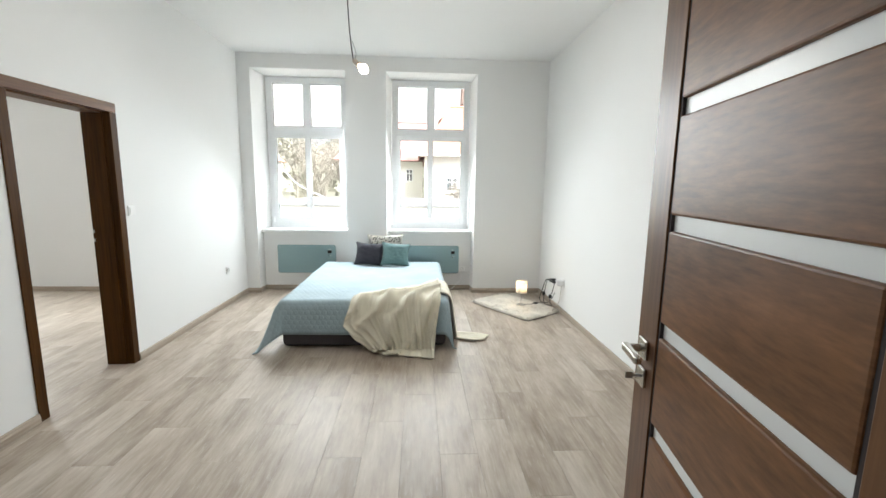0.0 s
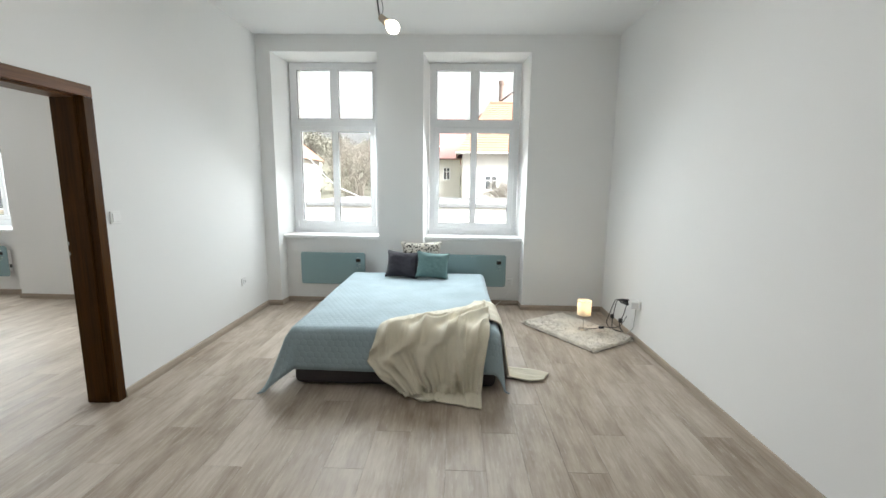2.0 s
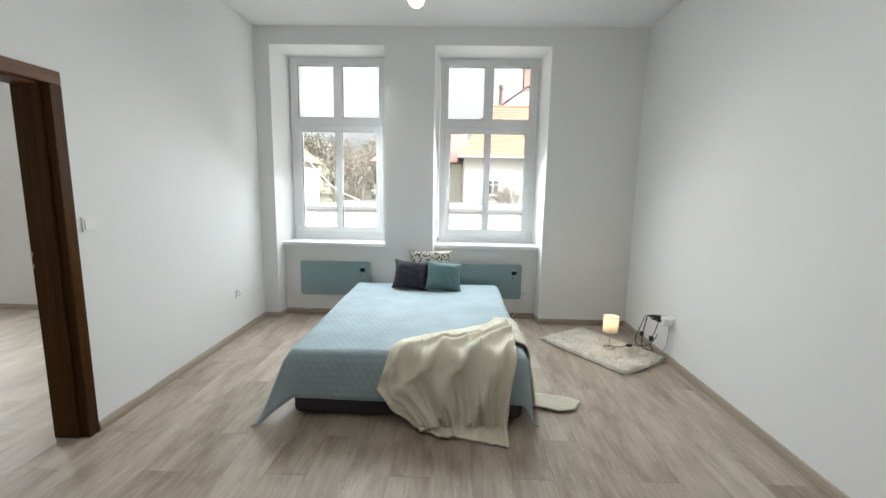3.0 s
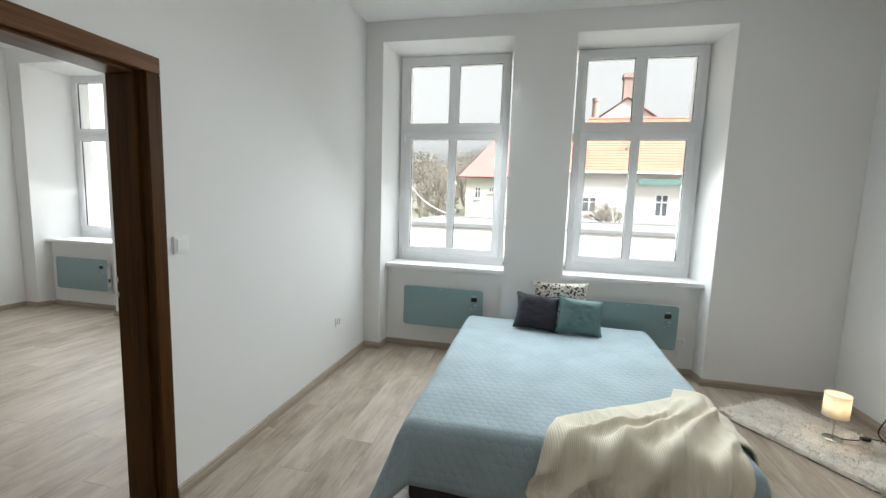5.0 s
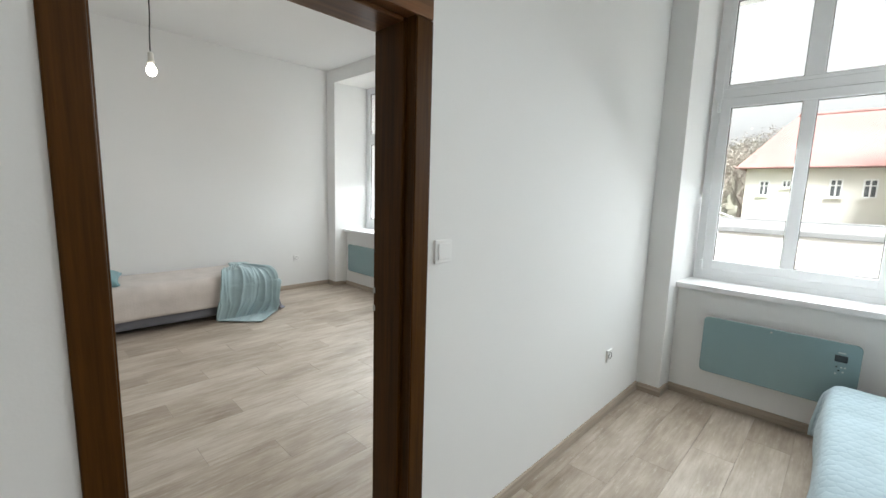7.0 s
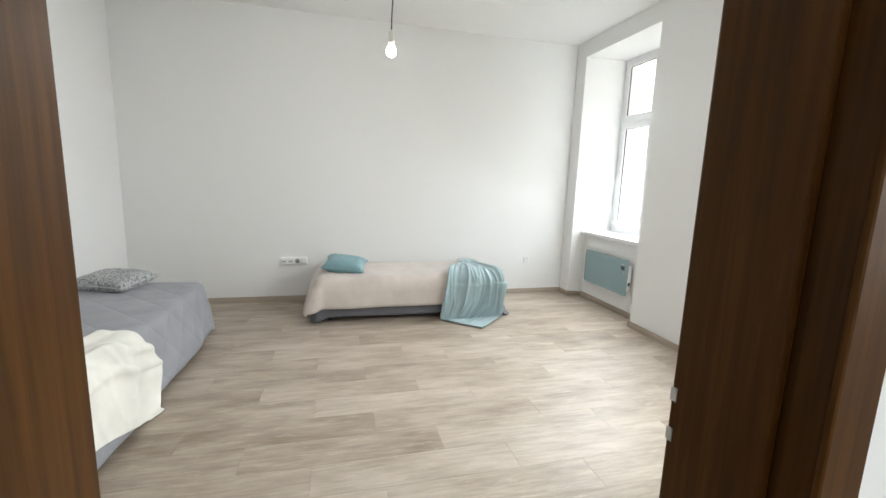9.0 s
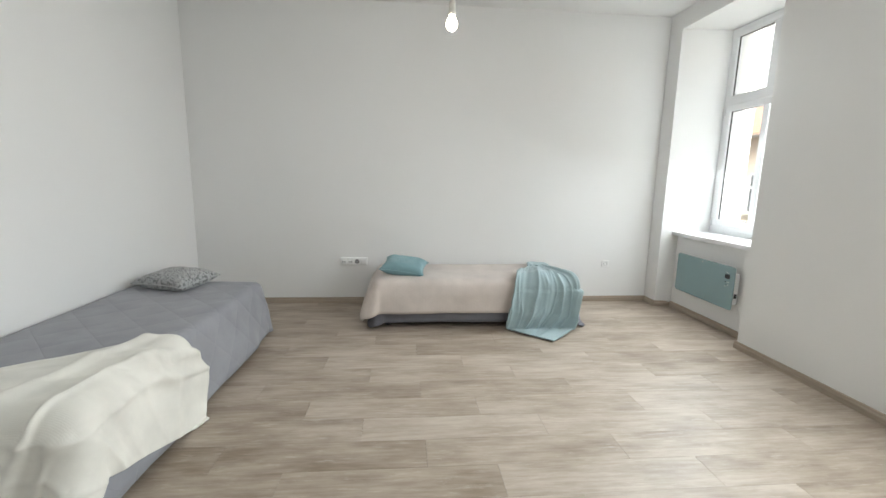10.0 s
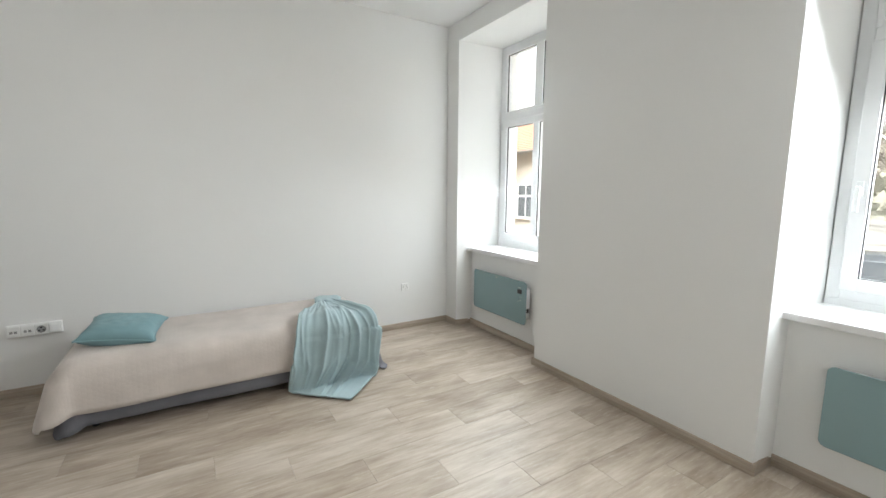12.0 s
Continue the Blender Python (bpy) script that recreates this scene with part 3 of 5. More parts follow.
def window(name, niche, wy, handle_side, deep=0.40):
    s = 0.045
    x0, x1 = niche[0] + s, niche[1] - s
    y = wy + deep
    z0, z1, zt = 0.875, 2.892, 2.16
    w = thing(name, "white plastic casement window with four clear panes", "window", ((x0 + x1) / 2, y, z0), kind="structure")
    part("window_frame", frame_ring(x0, x1, z0, z1, 0.062, y + 0.012, y + 0.08), PVC, w)
    part("transom", box(x0 + 0.06, x1 - 0.06, y + 0.006, y + 0.08, zt - 0.02, zt + 0.055, 0.005), PVC, w)
    mid = (x0 + x1) / 2 - 0.003
    for kind, za, zb, bar, mw in (("upper_light", zt + 0.05, z1 - 0.055, 0.032, 0.098), ("casement", z0 + 0.052, zt - 0.01, 0.066, 0.072)):
        ya = y + (0.008 if kind == "upper_light" else -0.008)
        sash = part(kind, frame_ring(x0 + 0.054, x1 - 0.054, za, zb, bar, ya, ya + 0.07), PVC, w)
        gx0, gx1, gz0, gz1 = x0 + 0.054 + bar, x1 - 0.054 - bar, za + bar, zb - bar
        part("mullion", box(mid - mw / 2, mid + mw / 2, ya + 0.003, ya + 0.068, gz0 - 0.003, gz1 + 0.003, 0.006), PVC, sash)
        for a, b in ((gx0, mid - mw / 2), (mid + mw / 2, gx1)):
            part("gasket", frame_ring(a - 0.001, b + 0.001, gz0 - 0.001, gz1 + 0.001, 0.005, ya + 0.016, ya + 0.03, 0.0), GASKET, sash, "thin black rubber gasket")
            pane = part("pane", box(a, b, ya + 0.022, ya + 0.027, gz0, gz1), PANE, sash, "clear window glass")
            pane.visible_shadow = False
    hx = x1 - 0.088 if handle_side > 0 else x0 + 0.088
    hd = part("handle", box(hx - 0.014, hx + 0.014, y - 0.02, y - 0.006, 1.41, 1.485, 0.004), PVC, w, "white lever handle")
    box_l = box(hx - 0.011, hx + 0.011, y - 0.055, y - 0.037, 1.33, 1.46, 0.006)
    merge(box_l, rod((hx, y - 0.045, 1.448), (hx, y - 0.012, 1.448), 0.009))
    part("lever", box_l, PVC, hd)
    gx = x0 + 0.05 if handle_side > 0 else x1 - 0.05
    for hz in (0.955, 2.09):
        part("hinge_cover", rod((gx, y - 0.012, hz - 0.035), (gx, y - 0.012, hz + 0.035), 0.011), PVC, w)
    sill = part("window_sill", box(niche[0] + 0.003, niche[1] - 0.003, wy + 0.125, y + 0.02, SILL_Z - 0.022, SILL_Z + 0.002, 0.006), SILL_M, w, "white window sill board")
    nose = part("nosing", box(niche[0] + 0.004, niche[1] - 0.004, wy + 0.118, wy + 0.132, SILL_Z - 0.036, SILL_Z + 0.0025, 0.005), SILL_M, sill)
    part("outer_sill", box(x0 - 0.02, x1 + 0.02, y + 0.078, OUT_Y + 0.03, z0 - 0.03, z0 + 0.005, 0.004), STEEL, w)
    part("packing", box(x0, x1, y + 0.013, y + 0.078, SILL_Z - 0.02, z0 + 0.002), PVC, w)
    return w


window("window_1", N1, RY1, 1)
window("window_2", N2, RY1, -1)
window("window_3", N3, SY1, 1, 0.50)
window("window_4", N4, SY1, -1, 0.50)
for n, wy, deep, turn in ((N1, RY1, 0.40, 30), (N2, RY1, 0.40, -8), (N3, SY1, 0.50, 38), (N4, SY1, 0.50, -12)):
    window_light((n[0] + n[1]) / 2, wy + deep - 0.07, turn)


# ---- doorway between the rooms ----
def door_lining(name, y0, y1, top, xa, xb, label):
    d = thing(name, label, "door frame", ((xa + xb) / 2, (y0 + y1) / 2, 0), kind="structure")
    c = 0.064
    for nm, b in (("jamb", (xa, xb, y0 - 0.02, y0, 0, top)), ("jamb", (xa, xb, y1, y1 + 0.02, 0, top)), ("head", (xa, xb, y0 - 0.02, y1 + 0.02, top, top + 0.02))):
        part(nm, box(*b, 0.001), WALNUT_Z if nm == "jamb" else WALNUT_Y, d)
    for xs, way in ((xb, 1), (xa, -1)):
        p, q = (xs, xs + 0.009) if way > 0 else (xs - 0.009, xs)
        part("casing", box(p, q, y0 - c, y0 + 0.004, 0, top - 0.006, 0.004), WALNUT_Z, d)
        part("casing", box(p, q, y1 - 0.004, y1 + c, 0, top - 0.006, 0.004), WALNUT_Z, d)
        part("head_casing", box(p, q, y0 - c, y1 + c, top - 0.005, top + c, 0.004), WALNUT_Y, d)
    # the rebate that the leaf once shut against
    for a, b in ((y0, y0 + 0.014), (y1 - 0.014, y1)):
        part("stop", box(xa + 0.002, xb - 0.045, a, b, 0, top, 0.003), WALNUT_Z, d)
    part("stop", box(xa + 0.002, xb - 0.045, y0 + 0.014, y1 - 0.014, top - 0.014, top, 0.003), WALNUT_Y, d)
    for z in (1.078, 1.012):
        part("strike_plate", box(xa + 0.001, xa + 0.013, y1 - 0.0160, y1 - 0.0142, z - 0.011, z + 0.011, 0.0006), STEEL, d, "steel strike plate")
    return d


door_lining("door_1", D0, D1, DZ, SX1, RX0, "dark walnut door lining of an open doorway without leaf")


# ---- floor planks ----
plank_meshes = {}


def plank(length, w=0.213):
    key = round(length, 3)
    if key not in plank_meshes:
        me = mesh_of("plank", box(-w / 2 + 0.0004, w / 2 - 0.0004, -length / 2 + 0.0004, length / 2 - 0.0004, -0.004, 0.0, 0.0007, 1), FLOOR_W)
        plank_meshes[key] = me
    return plank_meshes[key]


def lay(floor, x0, x1, y0, y1, start, seed, grid_x=-4.73, w=0.213, length=1.01):
    rnd = random.Random(seed)
    k = math.floor((x0 - grid_x) / w)
    while grid_x + k * w < x1:
        a, b = max(grid_x + k * w, x0), min(grid_x + (k + 1) * w, x1)
        y = start + (k * 0.337 % 1.0) * length - length * 12
        while y < y1:
            ya, yb = max(y, y0), min(y + length, y1)
            if yb - ya > 0.004 and b - a > 0.004:
                if b - a > w - 0.002:
                    ob = new("plank", plank(yb - ya))
                    ob.location = ((a + b) / 2, (ya + yb) / 2, 0)
                else:
                    ob = part("plank", box(-(b - a) / 2, (b - a) / 2, -(yb - ya) / 2, (yb - ya) / 2, -0.004, 0), FLOOR_W)
                    ob.location = ((a + b) / 2, (ya + yb) / 2, 0)
                ob.parent = floor
                ob.matrix_parent_inverse = floor.matrix_basis.inverted()
            y += length
        k += 1


# ---- the open entrance door ----
def entrance_door():
    d = thing("door_2", "open walnut door with narrow satin glass strips, key in its lock", "door", (0.306, 0.535, 0), kind="structure", rz=-9.5)
    m = d.matrix_basis

    def leaf(name, b, mat, parent=d, label="", bev=0.002):
        bm = box(*b, bev)
        bm.transform(m)
        return part(name, bm, mat, parent, label)

    W, T, top = 0.80, 0.040, 1.985
    leaf("stile", (0, T, W - 0.118, W, 0.008, top), WALNUT_S)
    leaf("stile", (0, T, 0, 0.118, 0.008, top), WALNUT_S)
    leaf("edge_groove", (0.004, T - 0.004, W - 0.1275, W - 0.1175, 0.01, top - 0.002), BASE1, bev=0)
    leaf("edge_groove", (0.004, T - 0.004, 0.1175, 0.1275, 0.01, top - 0.002), BASE1, bev=0)
    strips = [0.350 + 0.2605 * k for k in range(6)]
    edges = [0.008] + [v for s in strips for v in (s - 0.019, s + 0.019)] + [top]
    for a, b in zip(edges[::2], edges[1::2]):
        leaf("panel", (0.001, T - 0.001, 0.127, W - 0.127, a, b), WALNUT_Y, bev=0.005)
    for s in strips:
        leaf("glass_strip", (0.012, T - 0.012, 0.12, W - 0.12, s - 0.021, s + 0.021), FROST, d, "satin white glass strip", 0)
    for side, sx in ((-1, 0.0), (1, T)):
        for z, nm in ((1.058, "handle"), (0.982, "lock_plate")):
            x0, x1 = (sx - 0.010, sx) if side < 0 else (sx, sx + 0.010)
            ros = leaf(nm, (x0, x1, W - 0.084, W - 0.032, z - 0.026, z + 0.026), CHROME, d, "satin nickel fitting", 0.003)
            if nm == "handle":
                bm = rod((sx, W - 0.058, z), (sx + side * 0.05, W - 0.058, z), 0.010)
                merge(bm, box(*sorted((sx + side * 0.040, sx + side * 0.058)), W - 0.150, W - 0.047, z - 0.011, z + 0.011, 0.005))
                bm.transform(m)
                part("lever", bm, CHROME, ros)
            elif side < 0:
                bm = box(sx - 0.028, sx - 0.008, W - 0.061, W - 0.058, z - 0.004, z + 0.004, 0.001)
                merge(bm, box(sx - 0.046, sx - 0.026, W - 0.061, W - 0.058, z - 0.010, z + 0.009, 0.0015))
                bm.transform(m)
                part("key", bm, STEEL, ros, "steel key in the lock")
    leaf("latch_plate", (0.008, T - 0.008, W, W + 0.0015, 0.94, 1.12), STEEL, bev=0.0005)
    for z in (0.25, 1.72):
        bm = rod((T + 0.006, -0.004, z - 0.04), (T + 0.006, -0.004, z + 0.04), 0.007)
        bm.transform(m)
        part("hinge", bm, STEEL, d)
    f = thing("door_frame", "dark walnut lining of the entrance doorway", "door frame", (-0.05, 0.4, 0), kind="structure")
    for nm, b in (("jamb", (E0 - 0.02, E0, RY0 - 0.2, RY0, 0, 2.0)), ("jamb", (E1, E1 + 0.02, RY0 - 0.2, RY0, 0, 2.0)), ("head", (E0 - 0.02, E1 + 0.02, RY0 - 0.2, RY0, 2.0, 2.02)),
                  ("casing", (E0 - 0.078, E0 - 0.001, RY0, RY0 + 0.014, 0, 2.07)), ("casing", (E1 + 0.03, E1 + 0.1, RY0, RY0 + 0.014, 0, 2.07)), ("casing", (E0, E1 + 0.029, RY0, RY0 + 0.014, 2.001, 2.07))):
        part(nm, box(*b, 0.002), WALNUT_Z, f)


entrance_door()


# ---- panel heaters ----
def rounded_slab(x0, x1, y0, y1, z0, z1, r, seg=8):
    """An upright slab with rounded corners and a fine chamfer."""
    bm = bmesh.new()
    rings = []
    for y, s in ((y0, 0.002), (y0 + 0.002, 0), (y1 - 0.002, 0), (y1, 0.002)):
        ring = []
        for cx, cz, a0 in ((x1 - r, z1 - r, 0), (x0 + r, z1 - r, 90), (x0 + r, z0 + r, 180), (x1 - r, z0 + r, 270)):
            for k in range(seg + 1):
                a = radians(a0 + 90 * k / seg)
                ring.append(bm.verts.new((cx + (r - s) * math.cos(a), y, cz + (r - s) * math.sin(a))))
        rings.append(ring)
    n = len(rings[0])
    for a, b in zip(rings, rings[1:]):
        for k in range(n):
            bm.faces.new((a[k], a[(k + 1) % n], b[(k + 1) % n], b[k]))
    bm.faces.new(rings[0])
    bm.faces.new(rings[-1][::-1])
    bmesh.ops.recalc_face_normals(bm, faces=bm.faces)
    return bm


def heater(x0, wall_y, cord, label):
    x1, z0, z1 = x0 + 0.785, 0.247, 0.637
    y = wall_y - 0.085
    h = thing("panel_heater", label, "heater", ((x0 + x1) / 2, wall_y, z0), group="blue glass panel heaters")
    part("front_panel", rounded_slab(x0, x1, y, y + 0.008, z0, z1, 0.03), HEATER, h, "blue-grey glass front")
    part("housing", box(x0 + 0.05, x1 - 0.035, y + 0.008, y + 0.04, z0 + 0.03, z1 - 0.03, 0.008), PLASTIC, h)
    part("control_box", box(x1 - 0.075, x1 - 0.012, y + 0.0085, y + 0.06, z0 + 0.05, z1 - 0.06, 0.006), PLASTIC, h, "white control box")
    part("switch", box(x1 - 0.0125, x1 - 0.006, y + 0.022, y + 0.046, z0 + 0.11, z0 + 0.15, 0.002), BLACK, h, "black rocker switch")
    for xx in (x0 + 0.15, x1 - 0.15):
        part("bracket", box(xx - 0.02, xx + 0.02, y + 0.038, wall_y, z0 + 0.08, z1 - 0.06, 0.003), STEEL, h)
    dx = x1 - 0.080
    part("display", box(dx - 0.032, dx + 0.024, y - 0.0015, y + 0.001, 0.522, 0.562, 0.0005), DISPLAY, h, "small black display")
    for k, (gx, gz) in enumerate(((-0.020, 0.492), (0.002, 0.492), (0.017, 0.492), (-0.009, 0.470), (0.010, 0.465), (-0.020, 0.450))):
        part("button_mark", box(dx + gx - 0.004, dx + gx + 0.004, y - 0.0008, y + 0.001, gz - 0.004, gz + 0.004), GLYPH if k % 3 else DISPLAY, h)
    part("maker_mark", box(dx - 0.02, dx + 0.012, y - 0.0008, y + 0.001, 0.574, 0.580), GLYPH, h)
    part("stud", rod((x0 + 0.37, y - 0.002, z1 - 0.022), (x0 + 0.37, y + 0.001, z1 - 0.022), 0.006), STEEL, h)
    part("cord", tube(cord, 0.0035, 6), PLASTIC, h, "white mains cord")
    return h


def wall_socket(at, way, label, plugs=1, name="wall_socket"):
    """A square socket plate with a sunken round well and an earth pin; way is the wall's outward axis."""
    x, y, z = at
    s = thing(name, label, "socket", at)
    for k in range(plugs):
        turn = {"+x": 90, "-x": -90, "-y": 0}[way]
        m = pose(x, y, z, 0, 0, turn) @ pose(0.071 * k, 0, 0)
        bm = box(-0.04 if plugs == 1 else -0.0352, 0.04 if plugs == 1 else 0.0352, -0.011, 0, -0.04, 0.04, 0.004)
        bm.transform(m)
        plate = part("plate", bm, PLASTIC, s)
        bm = lathe(((0.024, 0), (0.0225, 0.004), (0.021, 0.0), (0.0205, -0.006), (0.0, -0.006)), (0, 0, 0), 20)
        bm.transform(m @ pose(0, -0.011, 0, 90, 0, 0))
        part("well", bm, WELL, plate, smooth=True)
        for px, pz in ((-0.0095, -0.002), (0.0095, -0.002), (0, 0.011)):
            bm = rod((px, -0.0055, pz), (px, -0.003 if pz < 0 else -0.013, pz), 0.0026, seg=8)
            bm.transform(m)
            part("contact", bm, BLACK if pz < 0 else STEEL, plate)
    return s


def light_switch(at):
    s = thing("light_switch", "white square rocker light switch by the doorway", "light switch", at)
    x, y, z = at
    part("plate", box(x, x + 0.010, y - 0.042, y + 0.042, z - 0.042, z + 0.042, 0.004), PLASTIC, s)
    part("rocker", box(x + 0.009, x + 0.015, y - 0.029, y + 0.029, z - 0.029, z + 0.029, 0.003), PLASTIC, s)


light_switch((RX0, 3.733, 1.232))
wall_socket((RX0, 5.312, 0.418), "+x", "white wall socket low on the wall")
wall_socket((SX0, 5.43, 0.438), "+x", "white wall socket beside the beige bed")


def socket_strip(y0, z):
    """A surface-mounted strip: two data outlets, one mains socket and a blank lid."""
    s = thing("socket_strip", "white surface-mounted strip of sockets and data outlets", "socket", (SX0, y0 + 0.14, z))
    part("back_box", box(SX0, SX0 + 0.028, y0, y0 + 0.284, z - 0.041, z + 0.041, 0.004), PLASTIC, s)
    for k in range(4):
        yc = y0 + 0.036 + 0.0705 * k
        pl = part("plate", box(SX0 + 0.0275, SX0 + 0.036, yc - 0.0335, yc + 0.0335, z - 0.036, z + 0.036, 0.003), PLASTIC, s)
        if k < 2:
            for d in (-0.011, 0.011):
                part("outlet", box(SX0 + 0.0355, SX0 + 0.037, yc + d - 0.008, yc + d + 0.008, z - 0.012, z + 0.004, 0.0005), WELL, pl, "grey data outlet")
        elif k == 2:
            # A flat grey disc with black dots draws the dark of the well.
            part("well", rod((SX0 + 0.030, yc, z), (SX0 + 0.0366, yc, z), 0.025, seg=24), WELL, pl, "round grey disc that shades in the socket well")
            for dy, dz in ((-0.012, -0.008), (0.012, -0.008), (0.0, 0.012)):
                part("contact", rod((SX0 + 0.036, yc + dy, z + dz), (SX0 + 0.0378, yc + dy, z + dz), 0.006, seg=10), BLACK, pl)
        else:
            part("lid", box(SX0 + 0.0355, SX0 + 0.041, yc - 0.027, yc + 0.027, z - 0.027, z + 0.027, 0.002), PLASTIC, pl)


socket_strip(2.465, 0.464)
ny, sy = RY1 + 0.185, SY1 + 0.185
wall_socket((0.445, ny, 0.295), "-y", "white wall socket with the heater's plug")
heater(-2.092, ny, ((-1.33, ny - 0.04, 0.29), (-1.31, ny - 0.03, 0.2), (-1.24, ny - 0.02, 0.1), (-1.19, ny - 0.03, 0.012)), "blue-grey glass panel heater below the window")
heater(-0.395, ny, ((0.375, ny - 0.04, 0.32), (0.415, ny - 0.04, 0.25), (0.425, ny - 0.03, 0.15), (0.30, ny - 0.05, 0.02), (0.25, ny - 0.06, 0.012)), "blue-grey glass panel heater behind the double bed")
heater(-6.63, sy, ((-5.84, sy - 0.04, 0.30), (-5.82, sy - 0.02, 0.2), (-5.78, sy - 0.03, 0.09), (-5.68, sy - 0.03, 0.03), (-5.64, sy - 0.02, 0.08)), "blue-grey glass panel heater with its cord to the skirting")
heater(-3.825, sy, ((-3.09, sy - 0.04, 0.30), (-3.06, sy - 0.02, 0.2), (-3.03, sy - 0.03, 0.1), (-2.96, sy - 0.03, 0.03)), "blue-grey glass panel heater below the window")


# ---- hanging bulbs ----
def hanging_bulb(top, neck, way, mat, label, slack, power):
    h = thing("pendant_bulb", label, "lamp", top, group="bare hanging bulbs")
    neck, way = Vector(neck), Vector(way).normalized()
    part("ceiling_rose", lathe(((0.0, -0.0), (0.03, 0.0), (0.03, -0.012), (0.012, -0.022), (0.0, -0.022)), (top[0], top[1], top[2]), 20), PLASTIC, h, smooth=True)
    part("flex", tube((top, *slack, neck - way * 0.01), 0.0042, 8), BLACK, h, "black flex")
    part("wire", tube((Vector(slack[-1]) + Vector((0.012, 0, 0.0)), neck + Vector((0.014, 0.0, 0.045)), neck), 0.0018, 6), GASKET, h)
    rot = Matrix.Translation(neck) @ way.to_track_quat("Z", "Y").to_matrix().to_4x4()
    bm = lathe(((0, 0), (0.012, 0), (0.0165, 0.006), (0.0175, 0.012), (0.0175, 0.05), (0.020, 0.052), (0.020, 0.072), (0.015, 0.074), (0, 0.074)), (0, 0, 0), 24)
    bm.transform(rot)
    part("holder", bm, mat, h, smooth=True)
    bm = lathe(((0.0125, 0.074), (0.014, 0.080), (0.022, 0.092), (0.029, 0.106), (0.0315, 0.120), (0.029, 0.135), (0.022, 0.146), (0.012, 0.1525), (0.0, 0.154)), (0, 0, 0), 28)
    bm.transform(rot)
    part("bulb", bm, BULB, h, "lit round bulb", True)
    lamp = new("bulb_light", bpy.data.lights.new("bulb_light", "POINT"))
    lamp.data.energy, lamp.data.color, lamp.data.shadow_soft_size = power, (1.0, 0.985, 0.95), 0.03
    lamp.matrix_world = Matrix.Translation(neck + way * 0.20)


hanging_bulb((-0.66, 3.34, RZ), (-0.625, 3.335, 2.315), (0.62, -0.55, -0.60), CARDBOARD, "bare lit bulb on a black flex, hanging askew", ((-0.665, 3.34, 2.9), (-0.658, 3.335, 2.62), (-0.645, 3.335, 2.44)), 0.9)
hanging_bulb((-4.985, 3.425, RZ), (-4.972, 3.415, 2.315), (0.0, 0.0, -1.0), PORCELAIN, "bare lit bulb on a black flex, hanging straight", ((-4.99, 3.425, 2.85), (-4.975, 3.425, 2.6), (-4.978, 3.417, 2.42)), 1.0)


# ---- beds ----
def cover_sheet(rect, top, sides, mat, parent, label, step=0.035, seed=1, bend=0.05, wave=0.012, tip=0.4, flare=0.06, round_tip=False, ends=(), tip_right=None):
    """A bed cover laid over a block; sides gives its overhang to -x, +x, -y and +y; ends, how far it flares at -y and +y."""
    x0, x1, y0, y1 = rect
    xs = np.arange(x0 - sides[0], x1 + sides[1] + step / 2, step)
    ys = np.arange(y0 - sides[2], y1 + sides[3] + step / 2, step)
    grid, uvs = [], []
    for px in xs:
        row, uvr = [], []
        for py in ys:
            qx, qy = px, py
            over = max(x0 - px, px - x1, y0 - py, py - y1, 0)
            if round_tip:
                # a fitted cover: its corners are cut to the same drop as its sides
                ex, ey = max(x0 - px, px - x1, 0), max(y0 - py, py - y1, 0)
                if ex and ey:
                    k = max(ex, ey) / math.hypot(ex, ey)
                    qx = (x0 - ex * k) if px < x0 else (x1 + ex * k)
                    qy = (y0 - ey * k) if py < y0 else (y1 + ey * k)
            w = wave * min(over / 0.2, 1) * math.sin(7 * px + 5.3 * py + seed + 2 * noise.noise((px * 2, py * 2, seed)))
            soft = 0.006 * noise.noise((px * 2.2, py * 2.2, seed)) + 0.002 * noise.noise((px * 9, py * 9, seed))
            fl = flare
            if ends:
                ey = max(y0 + bend - qy, qy - y1 + bend, 0)
                ex = max(x0 + bend - qx, qx - x1 + bend, 0)
                if ey:
                    fl = flare + (ends[0 if qy < y0 + bend else 1] - flare) * ey / math.hypot(ex, ey)
            tp = tip if tip_right is None or px < (x0 + x1) / 2 else tip_right
            row.append(drape(qx, qy, rect, top, 0.006 + max(w, -0.004) + soft, bend, fl, tp))
            uvr.append((px, py))
        grid.append(row)
        uvs.append(uvr)
    return tagged(part("bed_cover", sheet(grid, 0.006, uvs), mat, parent, smooth=True), label)


def soft_block(x0, x1, y0, y1, z0, z1, r=0.05):
    return box(x0, x1, y0, y1, z0, z1, r, 4)


def uv_box(bm):
    uvl = bm.loops.layers.uv.verify()
    for f in bm.faces:
        n = f.normal
        for lp in f.loops:
            c = lp.vert.co
            lp[uvl].uv = (c.x, c.y) if abs(n.z) > 0.6 else ((c.x, c.z) if abs(n.y) > abs(n.x) else (c.y, c.z))
    return bm


